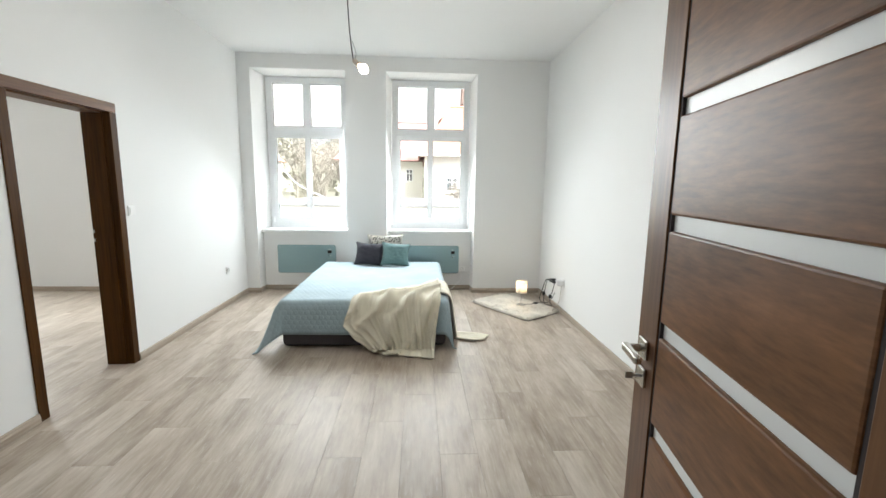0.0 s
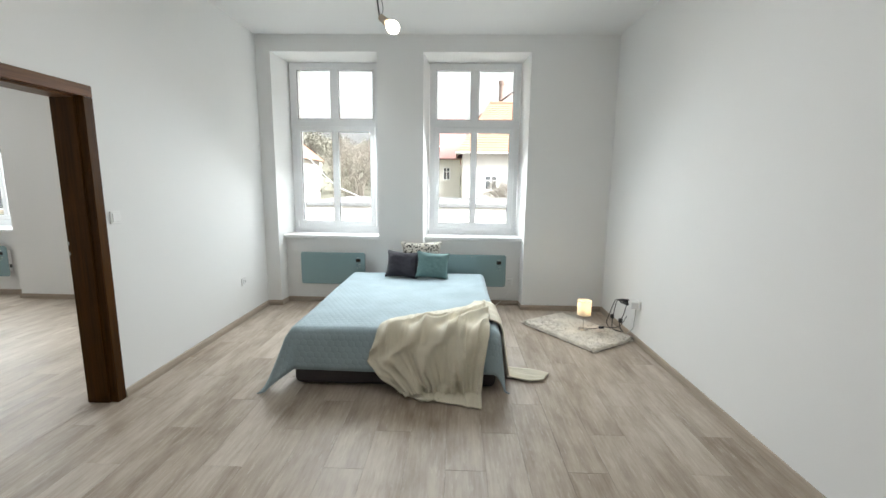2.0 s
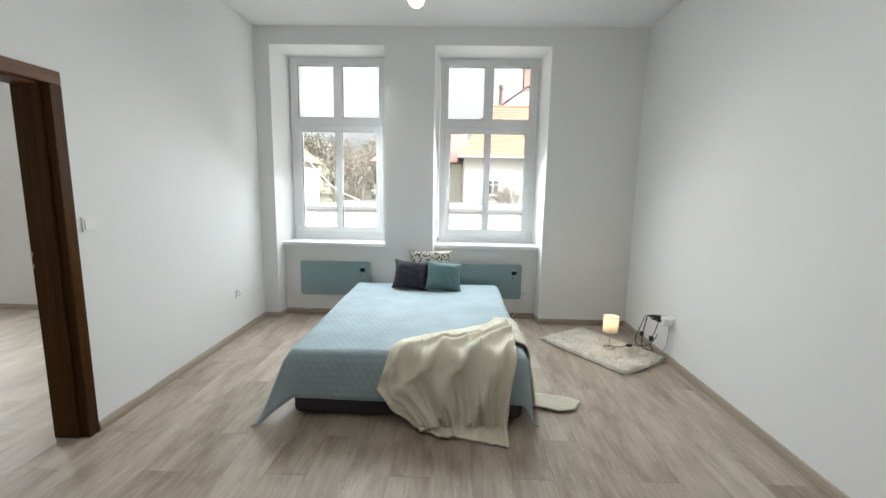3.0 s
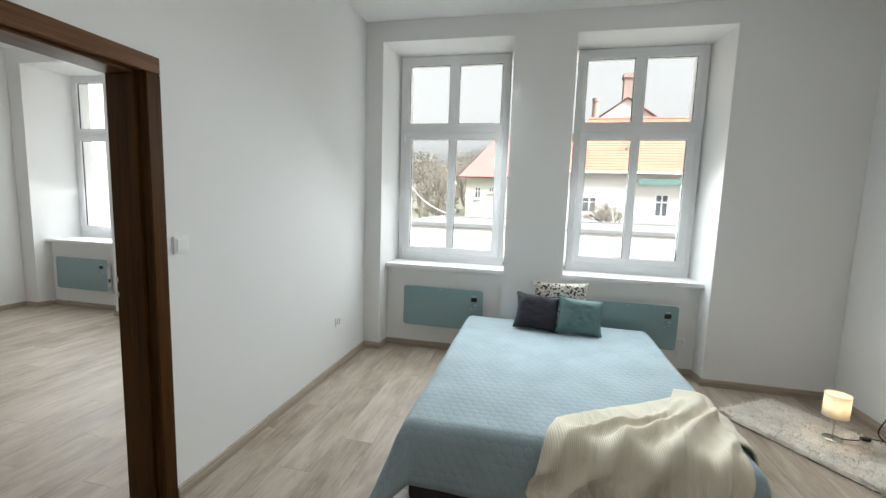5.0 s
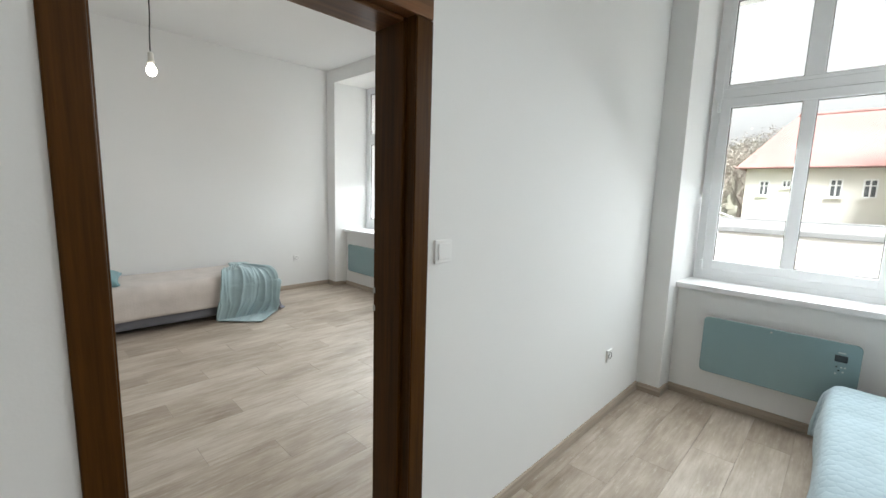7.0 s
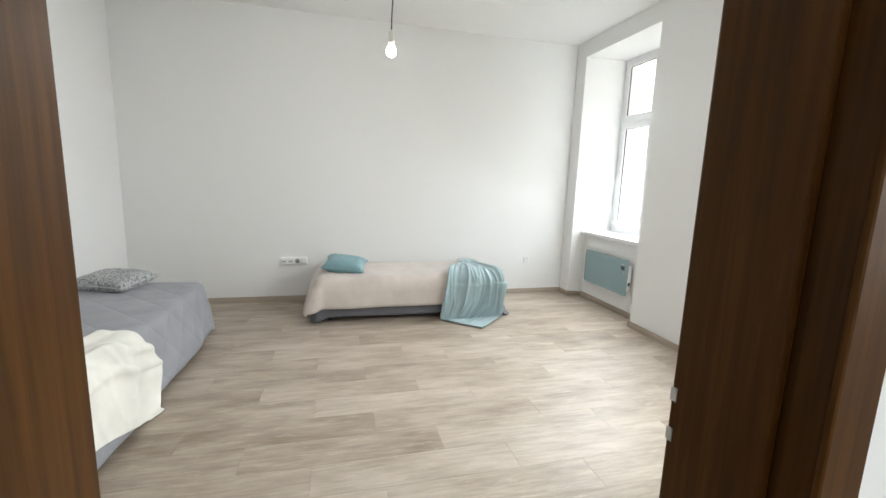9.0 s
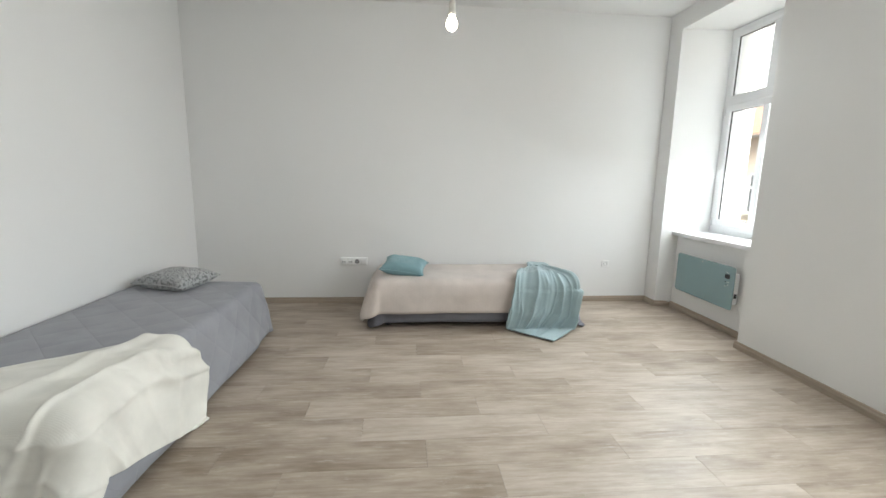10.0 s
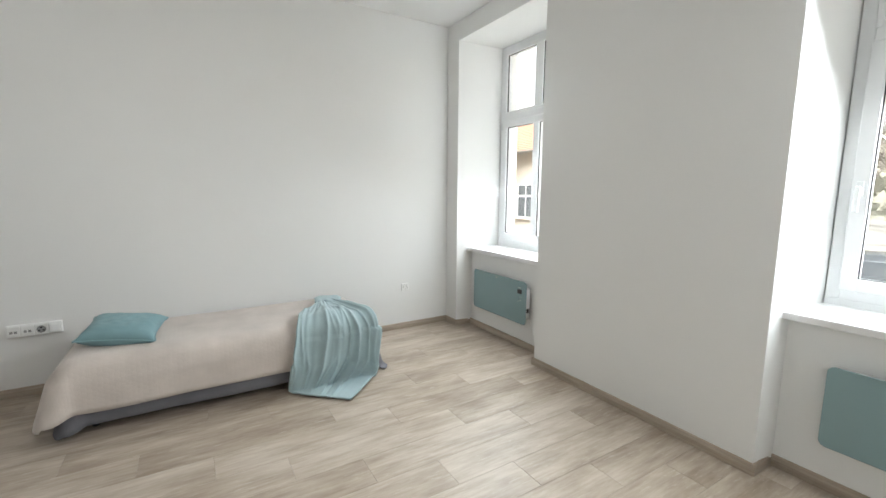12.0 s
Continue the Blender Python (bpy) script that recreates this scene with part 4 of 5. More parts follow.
def double_bed():
    b = thing("double_bed", "low double bed with a pale blue quilted cover", "bed", (-0.65, 4.87, 0))
    rect, top = (-1.42, 0.115, 3.885, 5.85), 0.435
    part("base", uv_box(soft_block(-1.385, 0.085, 3.885, 5.83, 0.015, 0.20, 0.045)), BASE1, b, "dark brown-grey upholstered base", True)
    part("mattress", uv_box(soft_block(-1.40, 0.095, 3.90, 5.83, 0.20, 0.43, 0.05)), BASE1, b, smooth=True)
    for x in (-1.25, -0.05):
        for y in (4.05, 5.7):
            part("foot", rod((x, y, 0), (x, y, 0.03), 0.03), BLACK, b)
    cover_sheet(rect, top, (0.31, 0.30, 0.275, 0.0), COVER, b, "pale blue quilted bed cover hanging in pointed corners", 0.03, 1, wave=0.012, tip=0.42, tip_right=0.10)


def throw(name, label, mat, patches, parts_seed):
    bm = None
    for left, right, rect, top, off, nu, nv, folds, depth, seed, kw in patches:
        grid, uvs = draped_patch(left, right, rect, top, off, nu, nv, folds, depth, seed, **kw)
        s = sheet(grid, 0.010, uvs)
        if bm is None:
            bm = s
        else:
            merge(bm, s)
    ob = part(name, bm, mat, smooth=True)
    return tagged(ob, label, "blanket")


double_bed()
R1B = (-1.42, 0.115, 3.885, 5.85)
throw("throw_blanket", "cream ribbed knit throw slung over the corner of the double bed", KNIT, (
    (((-0.70, 4.10), (-0.74, 3.98), (-0.83, 3.70), (-0.58, 3.48), (-0.52, 3.40)), ((0.02, 4.55), (0.05, 4.25), (0.03, 3.95), (-0.02, 3.60), (-0.03, 3.27)), R1B, 0.445, 0.010, 110, 100, 3.4, 0.085, 3.1, dict(flare=0.10, cross=((0.40, -0.32, 0.035, 0.035), (0.62, -0.50, 0.04, 0.045), (0.88, -0.66, 0.045, 0.05), (1.16, -0.72, 0.05, 0.04)))),
    (((-0.20, 4.22), (0.08, 4.06), (0.28, 4.10), (0.50, 4.08), (0.66, 4.02), (0.80, 4.05)), ((-0.05, 4.58), (0.10, 4.55), (0.30, 4.45), (0.52, 4.26), (0.70, 4.22), (0.86, 4.16)), R1B, 0.445, 0.020, 36, 60, 1.8, 0.045, 5.2, dict(flare=0.10)),
), 1)
place_cushion("cushion", "charcoal square cushion leaning on the double bed", 0.36, 0.30, 0.14, DARK_P, pose(-0.815, 5.53, 0.446, -26, 3, -3), 1)
place_cushion("cushion", "sea-green square cushion leaning on the double bed", 0.36, 0.30, 0.13, GREEN_P, pose(-0.475, 5.50, 0.446, -24, 5, 4), 2)
place_cushion("cushion", "speckled cream cushion against the wall behind the bed", 0.47, 0.36, 0.12, PRINT_P, pose(-0.61, 5.775, 0.452, -10, -1, 0), 3)


def single_bed_beige():
    b = thing("single_bed", "low single bed with a beige cover and grey valance", "bed", (-6.55, 3.8, 0))
    rect, top = (-6.99, -6.16, 2.85, 4.78), 0.445
    part("mattress", uv_box(soft_block(-6.98, -6.22, 2.92, 4.74, 0.06, 0.415, 0.08)), VALANCE, b, smooth=True)
    for x in (-6.85, -6.3):
        for y in (3.0, 4.6):
            part("foot", rod((x, y, 0), (x, y, 0.07), 0.025), BLACK, b)
    cover_sheet((-6.985, -6.20, 2.90, 4.755), 0.425, (0, 0.345, 0.355, 0.385), VALANCE, b, "grey valance hanging close to the floor", 0.035, 4, bend=0.08, wave=0.008, tip=0.0, flare=0.05, round_tip=True, ends=(0.22, 0.24))
    cover_sheet(rect, top, (0, 0.25, 0.27, 0.0), BEIGE_C, b, "beige quilted cover hanging low at one corner", 0.03, 7, bend=0.09, wave=0.014, tip=0.12, flare=0.11, round_tip=True, ends=(0.27, 0.10))


single_bed_beige()
RC = (-6.99, -6.16, 2.85, 4.78)
throw("throw_blanket", "pale teal fleece throw over the end of the beige bed", TEAL, (
    (((-6.66, 4.44), (-6.42, 4.28), (-6.16, 4.16), (-5.95, 4.10), (-5.76, 4.08)), ((-6.70, 4.58), (-6.40, 4.70), (-6.12, 4.80), (-5.85, 4.76), (-5.45, 4.42)), RC, 0.468, 0.018, 100, 80, 2.9, 0.085, 8.3, dict(flare=0.10, bend=0.10, tip=0.25)),
    (((-6.86, 4.52), (-6.76, 4.44), (-6.66, 4.42)), ((-6.82, 4.66), (-6.70, 4.66), (-6.60, 4.62)), RC, 0.47, 0.020, 12, 12, 1.5, 0.020, 2.3, dict()),
), 2)
place_cushion("cushion", "teal cushion lying on the beige bed", 0.42, 0.34, 0.14, TEAL_P, pose(-6.34, 3.12, 0.488, -80, 6, 80), 4)


def single_bed_grey():
    b = thing("single_bed", "single bed with a grey quilted cover along the wall", "bed", (-5.0, 1.5, 0))
    rect, top = (-6.06, -4.02, 1.005, 1.955), 0.475
    part("mattress", uv_box(soft_block(-6.03, -4.05, 1.01, 1.93, 0.10, 0.47, 0.06)), VALANCE, b, smooth=True)
    for x in (-5.9, -4.2):
        for y in (1.2, 1.8):
            part("foot", rod((x, y, 0), (x, y, 0.11), 0.03), BLACK, b)
    cover_sheet(rect, top, (0.36, 0.36, 0.0, 0.42), GREY_C, b, "mid-grey quilted cover hanging to the floor", 0.035, 9, bend=0.045, wave=0.016, tip=0.04, flare=0.12, round_tip=True)


single_bed_grey()
RB = (-6.06, -4.02, 1.005, 1.955)
throw("throw_blanket", "off-white knitted throw over the foot of the grey bed", WOOL, (
    (((-3.84, 1.12), (-3.74, 1.50), (-3.70, 1.82), (-3.72, 2.02), (-3.88, 2.17)), ((-4.40, 1.36), (-4.60, 1.68), (-4.78, 1.93), (-4.87, 2.16), (-4.76, 2.43)), RB, 0.484, 0.008, 100, 100, 1.8, 0.050, 6.1, dict(flare=0.16, bend=0.07, cross=((0.26, 0.14, 0.030, 0.026), (0.40, 0.22, 0.026, 0.022), (0.56, 0.16, 0.03, 0.016)))),
), 3)
place_cushion("cushion", "pale grey chevron cushion lying on the grey bed", 0.48, 0.38, 0.13, GREY_P, pose(-5.72, 1.30, 0.525, -86, 0, 70), 5)


# ---- rug, table lamp and cables in the corner ----
def rug():
    cx, cy, ang = 1.015, 5.165, radians(-56)
    ca, sa = math.cos(ang), math.sin(ang)
    n, mth = 90, 66
    w, h = 0.93, 0.60
    rnd = random.Random(5)
    grid, uvs = [], []
    for i in range(n + 1):
        row, uvr = [], []
        for j in range(mth + 1):
            u, v = 2 * i / n - 1, 2 * j / mth - 1
            k = 1 - 0.05 * (abs(u) * abs(v)) ** 6
            x, y = u * w / 2 * k, v * h / 2 * k
            edge = min(1, (1 - max(abs(u) ** 10, abs(v) ** 10)) * 3)
            z = 0.006 + 0.026 * max(edge, 0) ** 0.5 + edge * (0.010 * noise.noise((x * 22, y * 22, 1)) + 0.008 * noise.noise((x * 55, y * 55, 3)))
            jit = 0.006 * (1 - edge)
            x, y = x + rnd.uniform(-jit, jit), y + rnd.uniform(-jit, jit)
            row.append((cx + ca * x - sa * y, cy + sa * x + ca * y, max(z, 0.002)))
            uvr.append((x, y))
        grid.append(row)
        uvs.append(uvr)
    ob = thing("rug", "small cream shaggy rug lying askew in the corner", "rug", (cx, cy, 0))
    part("backing", sheet([[(p[0], p[1], 0.003) for p in r[::6]] for r in grid[::6]], 0.002, [r[::6] for r in uvs[::6]]), BASE1, ob)
    part("pile_ground", sheet(grid, 0.0, uvs), FUR, ob, smooth=True)
    bm = bmesh.new()
    uvl = bm.loops.layers.uv.new("UVMap")
    for _ in range(9000):
        i, j = rnd.random(), rnd.random()
        x, y = (i - 0.5) * w * 1.01, (j - 0.5) * h * 1.01
        a, t = rnd.uniform(0, 6.28), rnd.uniform(0.008, 0.024)
        ln = rnd.uniform(0.018, 0.040)
        bx, by = cx + ca * x - sa * y, cy + sa * x + ca * y
        base = 0.022 if abs(i - 0.5) < 0.48 and abs(j - 0.5) < 0.48 else 0.006
        dx, dy = math.cos(a), math.sin(a)
        q = 0.005
        vs = [bm.verts.new(p) for p in ((bx - dy * q, by + dx * q, base), (bx + dy * q, by - dx * q, base), (bx + dx * ln, by + dy * ln, base + t))]
        f = bm.faces.new(vs)
        for lp in f.loops:
            lp[uvl].uv = (x, y)
    tuft = part("shag", bm, FUR, ob)
    tagged(tuft, kind="stuff")


rug()


def table_lamp(x, y):
    z = 0.036
    h = thing("table_lamp", "small lit table lamp with a cream drum shade on the rug", "lamp", (x, y, z))
    part("base", lathe(((0, 0), (0.052, 0), (0.054, 0.003), (0.050, 0.008), (0.012, 0.012), (0, 0.012)), (x, y, z), 28), CHROME, h, "polished round foot", True)
    part("stem", rod((x, y, z + 0.01), (x, y, z + 0.19), 0.005), CHROME, h)
    zs, ze, r = z + 0.155, z + 0.298, 0.067
    bm = lathe(((r, zs), (r, ze), (r - 0.002, ze), (r - 0.002, zs), (r, zs)), (x, y, 0), 40)
    part("shade", bm, SHADE_M, h, "cream cloth drum shade", True)
    for zz in (zs, ze):
        part("rim", tube([(x + r * math.cos(a), y + r * math.sin(a), zz) for a in (2 * math.pi * k / 16 for k in range(17))], 0.002, 6, 3), SHADE_M, h)
    part("bulb", lathe(((0.0, 0.0), (0.012, 0.0), (0.016, 0.02), (0.02, 0.04), (0.015, 0.058), (0, 0.065)), (x, y, z + 0.188), 16), BULB2, h, "lit bulb", True)
    lamp = new("table_lamp_light", bpy.data.lights.new("table_lamp_light", "POINT"))
    lamp.data.energy, lamp.data.color, lamp.data.shadow_soft_size = 0.07, (1.0, 0.78, 0.56), 0.03
    lamp.location = (x, y, z + 0.262)
    part("cord", tube(((x + 0.05, y, z + 0.006), (x + 0.13, y - 0.01, 0.05), (x + 0.2, y + 0.03, 0.06), (1.33, 5.16, 0.055), (1.41, 5.06, 0.10), (1.46, 5.02, 0.22)), 0.003, 6), BLACK, h, "black cord")
    part("cord_switch", soft_block(x + 0.16, x + 0.21, y - 0.005, y + 0.025, 0.046, 0.066, 0.006), BLACK, h, "black inline switch")


table_lamp(1.085, 5.14)


def plug_cluster():
    y, z = 4.985, 0.345
    s = thing("multi_plug", "white multi-socket adapter with black plugs in the wall", "adapter", (RX1, y, z))
    part("wall_plate", box(RX1 - 0.012, RX1, y - 0.045, y + 0.045, z - 0.042, z + 0.042, 0.004), PLASTIC, s)
    part("adapter", box(RX1 - 0.085, RX1 - 0.0125, y - 0.032, y + 0.045, z - 0.032, z + 0.032, 0.010, 3), PLASTIC, s)
    for k, (px, py, pz) in enumerate(((1.425, y + 0.05, z - 0.002), (1.405, y + 0.075, z + 0.02))):
        bm = rod((px + 0.035, py - 0.03, pz), (px - 0.01, py + 0.02, pz), 0.020, 0.016, 14)
        merge(bm, rod((px - 0.01, py + 0.02, pz), (px - 0.035, py + 0.05, pz - 0.005), 0.010, 0.006, 10))
        part("plug", bm, BLACK, s, "black mains plug", True)
    part("plug", box(1.43, 1.46, y + 0.07, y + 0.10, z + 0.03, z + 0.05, 0.006), PLASTIC, s)
    cords = (((1.39, 5.08, z + 0.0), (1.365, 5.11, z + 0.005), (1.35, 5.13, 0.22), (1.345, 5.14, 0.11), (1.36, 5.14, 0.05), (1.42, 5.08, 0.045)),
             ((1.38, 5.10, z + 0.015), (1.355, 5.13, z + 0.0), (1.325, 5.17, 0.20), (1.31, 5.19, 0.1), (1.34, 5.16, 0.05)),
             ((1.44, 5.06, z - 0.02), (1.425, 5.09, 0.20), (1.405, 5.10, 0.16), (1.40, 5.09, 0.10), (1.42, 5.05, 0.05)),
             ((1.50, 4.99, z - 0.04), (1.49, 4.98, 0.2), (1.47, 4.96, 0.12), (1.44, 5.0, 0.06)))
    for k, c in enumerate(cords):
        part("cord", tube(c, 0.0038, 6), BLACK if k < 3 else STEEL, s, "black cord" if k < 3 else "grey cord")
    part("cord_tie", soft_block(1.39, 1.425, 5.08, 5.115, 0.13, 0.175, 0.01), BLACK, s)
    part("cord_tie", soft_block(1.327, 1.357, 5.125, 5.165, 0.16, 0.20, 0.008), BLACK, s)
    s.location = s.location + Vector((0, -0.07, 0.02))


plug_cluster()


# ---- outside ----
tagged(part("ground", box(-600, 600, OUT_Y - 0.5, 900, -1.5, -1.2), YARD), "pale gravel yards and rough ground outside", "ground", kind="structure")
tagged(part("road", box(-30, 30, 17.0, 20.5, -1.35, -1.19), TARMAC), "narrow tarmac lane", "road", kind="structure")


tagged(part("lawn", box(-14, -4.3, 21, 31, -1.3, -1.185), GRASS), "strip of lawn beyond the lane", "lawn", kind="structure")


def garage():
    g = thing("garage", "low white rendered garage with a flat felt roof", "garage", (4, 13, -1.2))
    x0, x1, y0, y1, z = -3.9, 13.0, 11.2, 15.6, 0.96
    part("wall", box(x0, x1, y0, y1, -1.2, z - 0.06), RENDER_W, g)
    part("roof", box(x0 + 0.12, x1 - 0.12, y0 + 0.12, y1 - 0.12, z - 0.06, z - 0.015), FELT, g)
    for b in ((x0 - 0.04, x1 + 0.04, y0 - 0.04, y0 + 0.1), (x0 - 0.04, x1 + 0.04, y1 - 0.1, y1 + 0.04), (x0 - 0.04, x0 + 0.1, y0 + 0.1, y1 - 0.1), (x1 - 0.1, x1 + 0.04, y0 + 0.1, y1 - 0.1)):
        part("coping", box(*b, z - 0.06, z + 0.03, 0.01), FELT, g)


garage()


def house(name, label, x0, x1, y0, y1, ground, eaves, ridge, wall_m, roof_m, along="x", windows=(), courses=True, over=0.4, chimney=None, hips=(0, 0)):
    """A house with a pitched roof laid in courses, windows set in the wall that faces the yard, and a gutter."""
    h = thing(name, label, "house", ((x0 + x1) / 2, (y0 + y1) / 2, ground))
    part("wall", box(x0, x1, y0, y1, ground, eaves), wall_m, h)
    bm = bmesh.new()
    ym = (y0 + y1) / 2
    if along == "x":
        n = 22 if courses else 1
        for side in (-1, 1):
            ya = y0 - over if side < 0 else y1 + over
            for k in range(n):
                t0, t1 = k / n, (k + 1) / n
                za, zb = eaves + (ridge - eaves) * t0, eaves + (ridge - eaves) * t1
                p, q = ya + (ym - ya) * t0, ya + (ym - ya) * t1
                xl0, xl1 = x0 - over + hips[0] * t0, x0 - over + hips[0] * t1
                xr0, xr1 = x1 + over - hips[1] * t0, x1 + over - hips[1] * t1
                lift = 0.035 if courses else 0
                vs = [bm.verts.new(v) for v in ((xl0, p, za + lift), (xr0, p, za + lift), (xr1, q, zb), (xl1, q, zb))]
                bm.faces.new(vs if side < 0 else vs[::-1])
                if courses:
                    lo = [bm.verts.new(v) for v in ((xl0, p, za - 0.03), (xr0, p, za - 0.03))]
                    bm.faces.new((lo[0], lo[1], vs[1], vs[0]) if side < 0 else (vs[0], vs[1], lo[1], lo[0]))
        for x, s, hp in ((x0 - over, 1, hips[0]), (x1 + over, -1, hips[1])):
            if hp:
                bm.faces.new([bm.verts.new(v) for v in ((x, y0 - over, eaves), (x + s * hp, ym, ridge), (x, y1 + over, eaves))])
        part("roof", bm, roof_m, h)
        if not hips[0]:
            for x in (x0, x1):
                gb = bmesh.new()
                gb.faces.new([gb.verts.new(v) for v in ((x, y0, eaves), (x, y1, eaves), (x, ym, ridge - 0.1))])
                part("gable", gb, wall_m, h)
        part("gutter", rod((x0 - over, y0 - over - 0.06, eaves - 0.02), (x1 + over, y0 - over - 0.06, eaves - 0.02), 0.07, seg=8), STEEL if roof_m is not ROOF_R else ROOF_R, h)
        part("ridge", rod((x0 - over + hips[0], ym, ridge), (x1 + over - hips[1], ym, ridge), 0.1, seg=8), roof_m, h)
    else:
        xm = (x0 + x1) / 2
        for a, b in ((x0 - over, xm), (x1 + over, xm)):
            bm.faces.new([bm.verts.new(v) for v in ((a, y0 - over, eaves), (b, y0 - over, ridge), (b, y1 + over, ridge), (a, y1 + over, eaves))])
        bmesh.ops.solidify(bm, geom=bm.faces[:], thickness=0.12)
        part("roof", bm, roof_m, h)
        gb = bmesh.new()
        gb.faces.new([gb.verts.new(v) for v in ((x0, y0, eaves), (x1, y0, eaves), (xm, y0, ridge - 0.05))])
        part("gable", gb, wall_m, h)
    for wx, wz, ww, wh in windows:
        w = part("window", box(wx - ww / 2, wx + ww / 2, y0 - 0.02, y0 + 0.05, wz, wz + wh), PVC, h, "white window")
        for a, b in ((wx - ww / 2 + 0.07, wx - 0.035), (wx + 0.035, wx + ww / 2 - 0.07)):
            part("pane", box(a, b, y0 - 0.035, y0 - 0.021, wz + 0.07, wz + wh * 0.62), WINGLASS, w)
            part("pane", box(a, b, y0 - 0.035, y0 - 0.021, wz + wh * 0.68, wz + wh - 0.07), WINGLASS, w)
        part("sill", box(wx - ww / 2 - 0.06, wx + ww / 2 + 0.06, y0 - 0.12, y0 - 0.0, wz - 0.07, wz - 0.005), wall_m, w)
    if chimney:
        cx, cy, cz, cw, ch = chimney
        c = part("chimney", box(cx - cw / 2, cx + cw / 2, cy - cw / 2, cy + cw / 2, cz, cz + ch), BRICK, h, "brick chimney")
        part("chimney_cap", box(cx - cw * 0.62, cx + cw * 0.62, cy - cw * 0.62, cy + cw * 0.62, cz + ch - 0.35, cz + ch), BRICK, c)
    return h


house("house", "white house with a faded red sheet-metal roof", -5.78, 0.05, 31, 40, -1.2, 3.18, 6.45, RENDER_W, ROOF_R, "x", ((-4.93, 1.69, 0.46, 0.82), (-4.0, 2.13, 0.40, 0.40), (-2.1, 1.69, 0.50, 0.90), (-0.9, 1.69, 0.52, 0.90)), False, 0.45, None, (1.95, 0))
oh = house("house", "house with an orange tiled roof and green eaves", 0.15, 15.0, 25, 33, -1.2, 3.15, 6.6, RENDER_W, ROOF_O, "x", ((1.75, 1.1, 0.75, 0.85), (5.2, 1.0, 0.65, 1.15), (8.2, 0.8, 0.9, 1.3)), True, 0.4, None, (2.1, 0))
part("fascia", box(3.95, 15.4, 24.5, 24.6, 2.58, 2.86), GREEN_T, oh, "green painted eaves board")
part("side_wall", box(3.95, 14.98, 24.9, 24.99, -1.2, 0.98), RENDER_G, oh, "grey-green plastered part of the wall")
part("roof_light", box(3.6, 4.14, 26.15, 26.6, 4.25, 4.62), STEEL, oh, "small roof light")
house("house", "tall gabled house with a brick chimney on its ridge", 1.9, 9.9, 40, 48, -1.2, 7.4, 10.4, RENDER_W, ROOF_P, "y", (), False, 0.3, (5.95, 40.6, 9.8, 0.75, 2.6))
house("house", "cream house with an orange tiled roof along the lane", -25.0, -12.0, 18, 24, -1.2, 3.4, 5.8, RENDER_B, ROOF_O, "x", ((-22.2, 0.15, 1.2, 1.7), (-19.0, 0.15, 1.2, 1.7), (-16.0, 0.15, 1.2, 1.7)), True, 0.4, None, (2.4, 2.4))
house("house", "pale house with a hipped orange roof behind the yard", -27.0, -12.6, 33.5, 39.0, -1.2, 3.3, 6.3, RENDER_W, ROOF_O, "x", ((-14.0, 0.6, 0.9, 1.3), (-17.0, 0.6, 0.9, 1.3)), True, 0.4, None, (3.0, 3.0))
house("house", "white rendered house close by", -28.0, -16.6, 11.8, 15.2, -1.2, 7.5, 10.0, RENDER_W, ROOF_O, "x", (), False)
st = thing("factory_chimney", "slender brick factory chimney far off", "chimney", (6.8, 70, -1.2))
part("stack", rod((6.8, 70, -1.2), (6.8, 70, 17.2), 0.72, 0.45, 16), BRICK, st)
part("stack_cap", rod((6.8, 70, 16.9), (6.8, 70, 17.4), 0.55, 0.55, 16), BRICK, st)


def limb(bm, a, d, ln, r, depth, rnd, tips):
    b = a + d * ln
    own = bmesh.new()
    bmesh.ops.create_cone(own, cap_ends=False, segments=6 if depth > 1 else 4, radius1=r, radius2=r * 0.62, depth=ln)
    own.transform(Matrix.Translation((a + b) / 2) @ d.to_track_quat("Z", "Y").to_matrix().to_4x4())
    bmv = [bm.verts.new(v.co) for v in own.verts]
    own.verts.ensure_lookup_table()
    for f in own.faces:
        bm.faces.new([bmv[v.index] for v in f.verts])
    own.free()
    if depth == 0:
        tips.append(b)
        return
    for _ in range(rnd.choice((3, 3, 4))):
        nd = (d + Vector((rnd.uniform(-1, 1), rnd.uniform(-1, 1), rnd.uniform(-0.35, 0.75))) * 0.75).normalized()
        limb(bm, a + d * ln * rnd.uniform(0.6, 1.0), nd, ln * rnd.uniform(0.6, 0.8), r * 0.58, depth - 1, rnd, tips)


def tree(x, y, height, seed, label, leaf=None, dense=14):
    rnd = random.Random(seed)
    t = thing("tree", label, "tree", (x, y, -1.2), group="trees behind the yard")
    bm, tips = bmesh.new(), []
    limb(bm, Vector((x, y, -1.25)), Vector((rnd.uniform(-0.08, 0.08), rnd.uniform(-0.08, 0.08), 1)).normalized(), height * 0.30, height * 0.024, 5 if height < 5 else 4, rnd, tips)
    part("trunk", bm, BARK, t)
    cb = bmesh.new()
    for p in tips:
        for _ in range(dense):
            q = p + Vector((rnd.gauss(0, 1), rnd.gauss(0, 1), rnd.gauss(0, 0.9))) * height * 0.035
            d = Vector((rnd.uniform(-1, 1), rnd.uniform(-1, 1), rnd.uniform(-0.4, 1))).normalized() * height * rnd.uniform(0.012, 0.03)
            s = d.cross(Vector((0.2, 1, 0.3))).normalized() * height * (0.0022 if leaf is None else 0.006)
            cb.faces.new([cb.verts.new(v) for v in (q - s, q + s, q + d)])
    part("crown", cb, leaf or TWIGS, t)


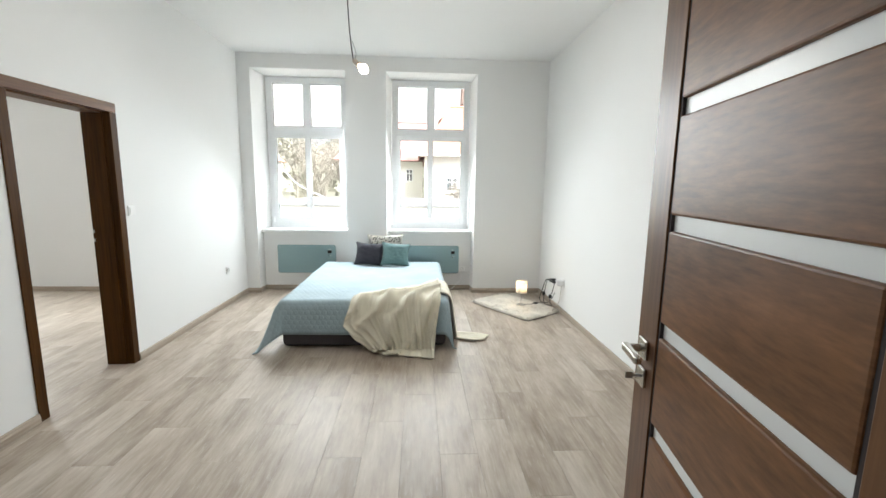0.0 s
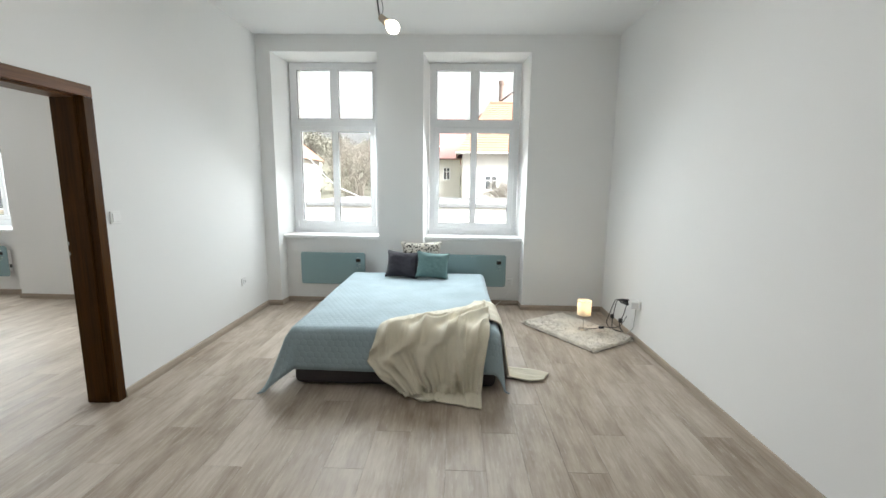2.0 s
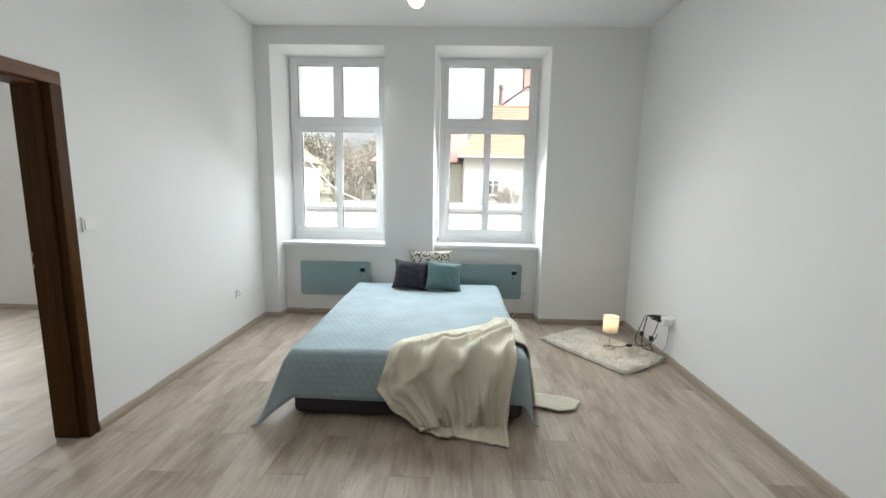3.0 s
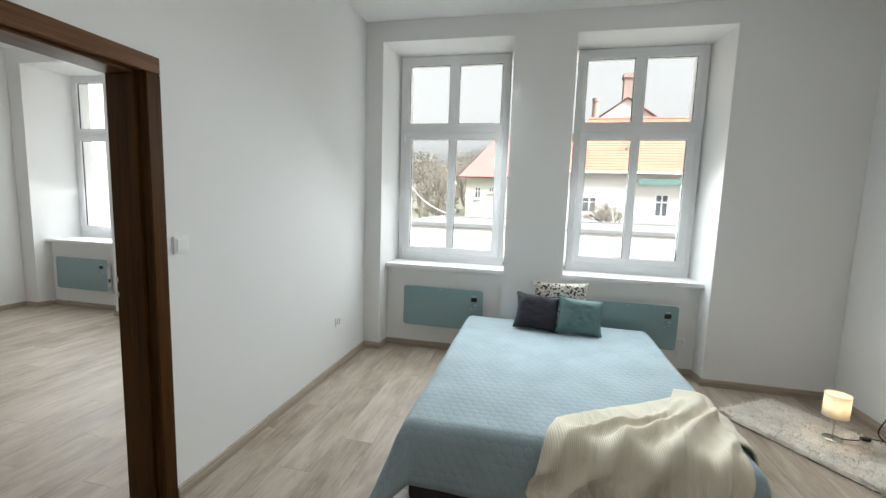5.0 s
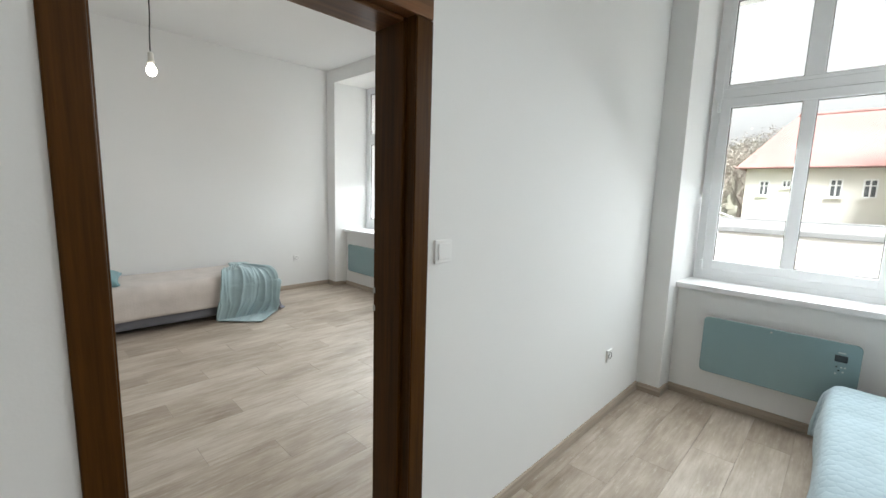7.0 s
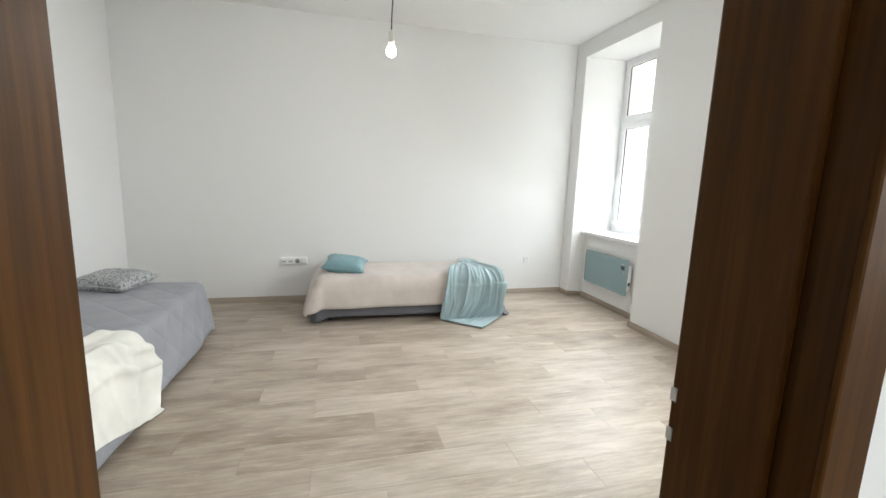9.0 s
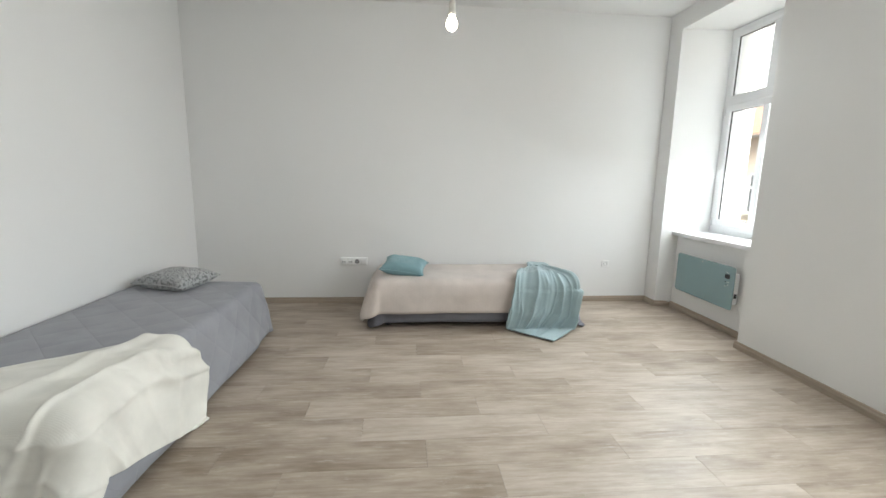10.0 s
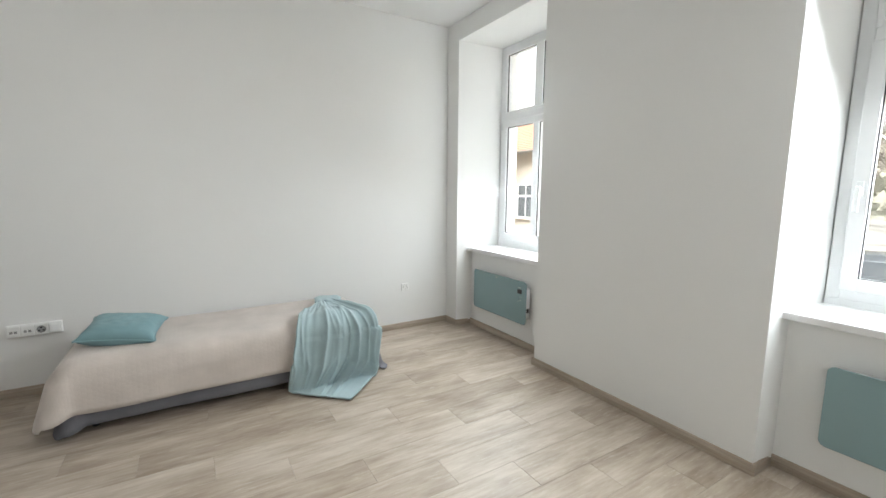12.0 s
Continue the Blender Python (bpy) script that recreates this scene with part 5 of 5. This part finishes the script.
for k, (x, y, hgt) in enumerate(((2.3, 21.0, 3.9), (5.9, 21.4, 3.2), (8.6, 22.5, 3.0), (-8.2, 33, 6.8), (-7.4, 41, 8.0), (-9.8, 44, 9.0), (-6.6, 47, 10.0), (-8.6, 52, 11.0), (-11.4, 50, 10.5), (-5.0, 52, 9.5), (-7.0, 29, 4.2), (-13.0, 55, 12.0))):
    tree(x, y, hgt, 20 + k, "bare winter tree with thin twigs", None, 5 if hgt < 5 else 16)
for k, (x, y, hgt) in enumerate(((-15.5, 54, 12.0), (-10.2, 59, 12.0), (-17.0, 47, 11.5))):
    tree(x, y, hgt, 40 + k, "tall green tree on the slope, haze mixed into its colour", NEEDLE, 16)
hill = bmesh.new()
hv = [[hill.verts.new((-120 + 12 * i, 62 + 10 * j, -1.4 + 9.5 * math.sin(min(1, j / 4) * 1.57) * (0.75 + 0.25 * noise.noise((i * 0.4, j * 0.4, 2))))) for j in range(9)] for i in range(21)]
for i in range(20):
    for j in range(8):
        hill.faces.new((hv[i][j], hv[i + 1][j], hv[i + 1][j + 1], hv[i][j + 1]))
tagged(part("hillside", hill, NEEDLE, smooth=True), "wooded hillside in the distance", "hill", kind="structure")
rnd = random.Random(9)
wd = bmesh.new()
for _ in range(9000):
    x, y = rnd.uniform(-60, 40), rnd.uniform(62, 100)
    z = 6.5 * min(1, (y - 60) / 36) + rnd.uniform(-1, 2.6)
    s = rnd.uniform(0.35, 1.1)
    a = rnd.uniform(0, 6.28)
    wd.faces.new([wd.verts.new(v) for v in ((x - s * math.cos(a), y - s * math.sin(a), z), (x + s * math.cos(a), y + s * math.sin(a), z + 0.1), (x + rnd.uniform(-0.3, 0.3), y, z + rnd.uniform(0.7, 1.6)))])
tagged(part("far_wood", wd, NEEDLE), "leafless and evergreen wood on the hill", "wood", kind="stuff")


def parked_car(x, y):
    c = thing("car", "dark parked car beside the lane", "car", (x, y, -1.2))
    bm = bmesh.new()
    prof = ((-2.1, 0.35), (-2.1, 0.75), (-1.9, 0.9), (-1.2, 0.95), (-0.55, 1.42), (0.7, 1.45), (1.5, 1.0), (2.1, 0.92), (2.15, 0.4))
    rings = [[bm.verts.new((x + px, y + s * (0.82 if pz < 1.1 else 0.66), -1.2 + pz)) for px, pz in prof] for s in (-1, 1)]
    n = len(prof)
    for k in range(n):
        bm.faces.new((rings[0][k], rings[0][(k + 1) % n], rings[1][(k + 1) % n], rings[1][k]))
    bm.faces.new(rings[0][::-1])
    bm.faces.new(rings[1])
    bmesh.ops.bevel(bm, geom=bm.edges[:], offset=0.05, segments=2, affect="EDGES")
    part("body", bm, CARPAINT, c, smooth=True)
    part("side_window", box(x - 0.75, x + 1.0, y - 0.79, y - 0.70, -0.2, 0.15, 0.02), WINGLASS, c)
    for px in (-1.3, 1.3):
        for s in (-1, 1):
            w = part("wheel", rod((x + px, y + s * 0.84, -0.88), (x + px, y + s * 0.66, -0.88), 0.31, seg=20), BLACK, c)
            part("rim", rod((x + px, y + s * 0.85, -0.88), (x + px, y + s * 0.83, -0.88), 0.19, seg=16), STEEL, w)


parked_car(-5.6, 15.6)

cb = thing("overhead_cable", "thin pale cable sagging down to the garage roof", "cable", (-6.2, 16, 2.6))
part("strand", tube(((-6.6, 18.0, 2.9), (-5.7, 17.3, 2.15), (-4.7, 16.4, 1.4), (-3.6, 15.6, 0.99)), 0.014, 6), PVC, cb)

# ---- planks, last ----
lay(floor_1, RX0 - 0.13, RX1, -1.4, RY1 + 0.185, 2.95, 1)
lay(floor_2, SX0, RX0 - 0.132, SY0, SY1 + 0.185, 2.936, 2)
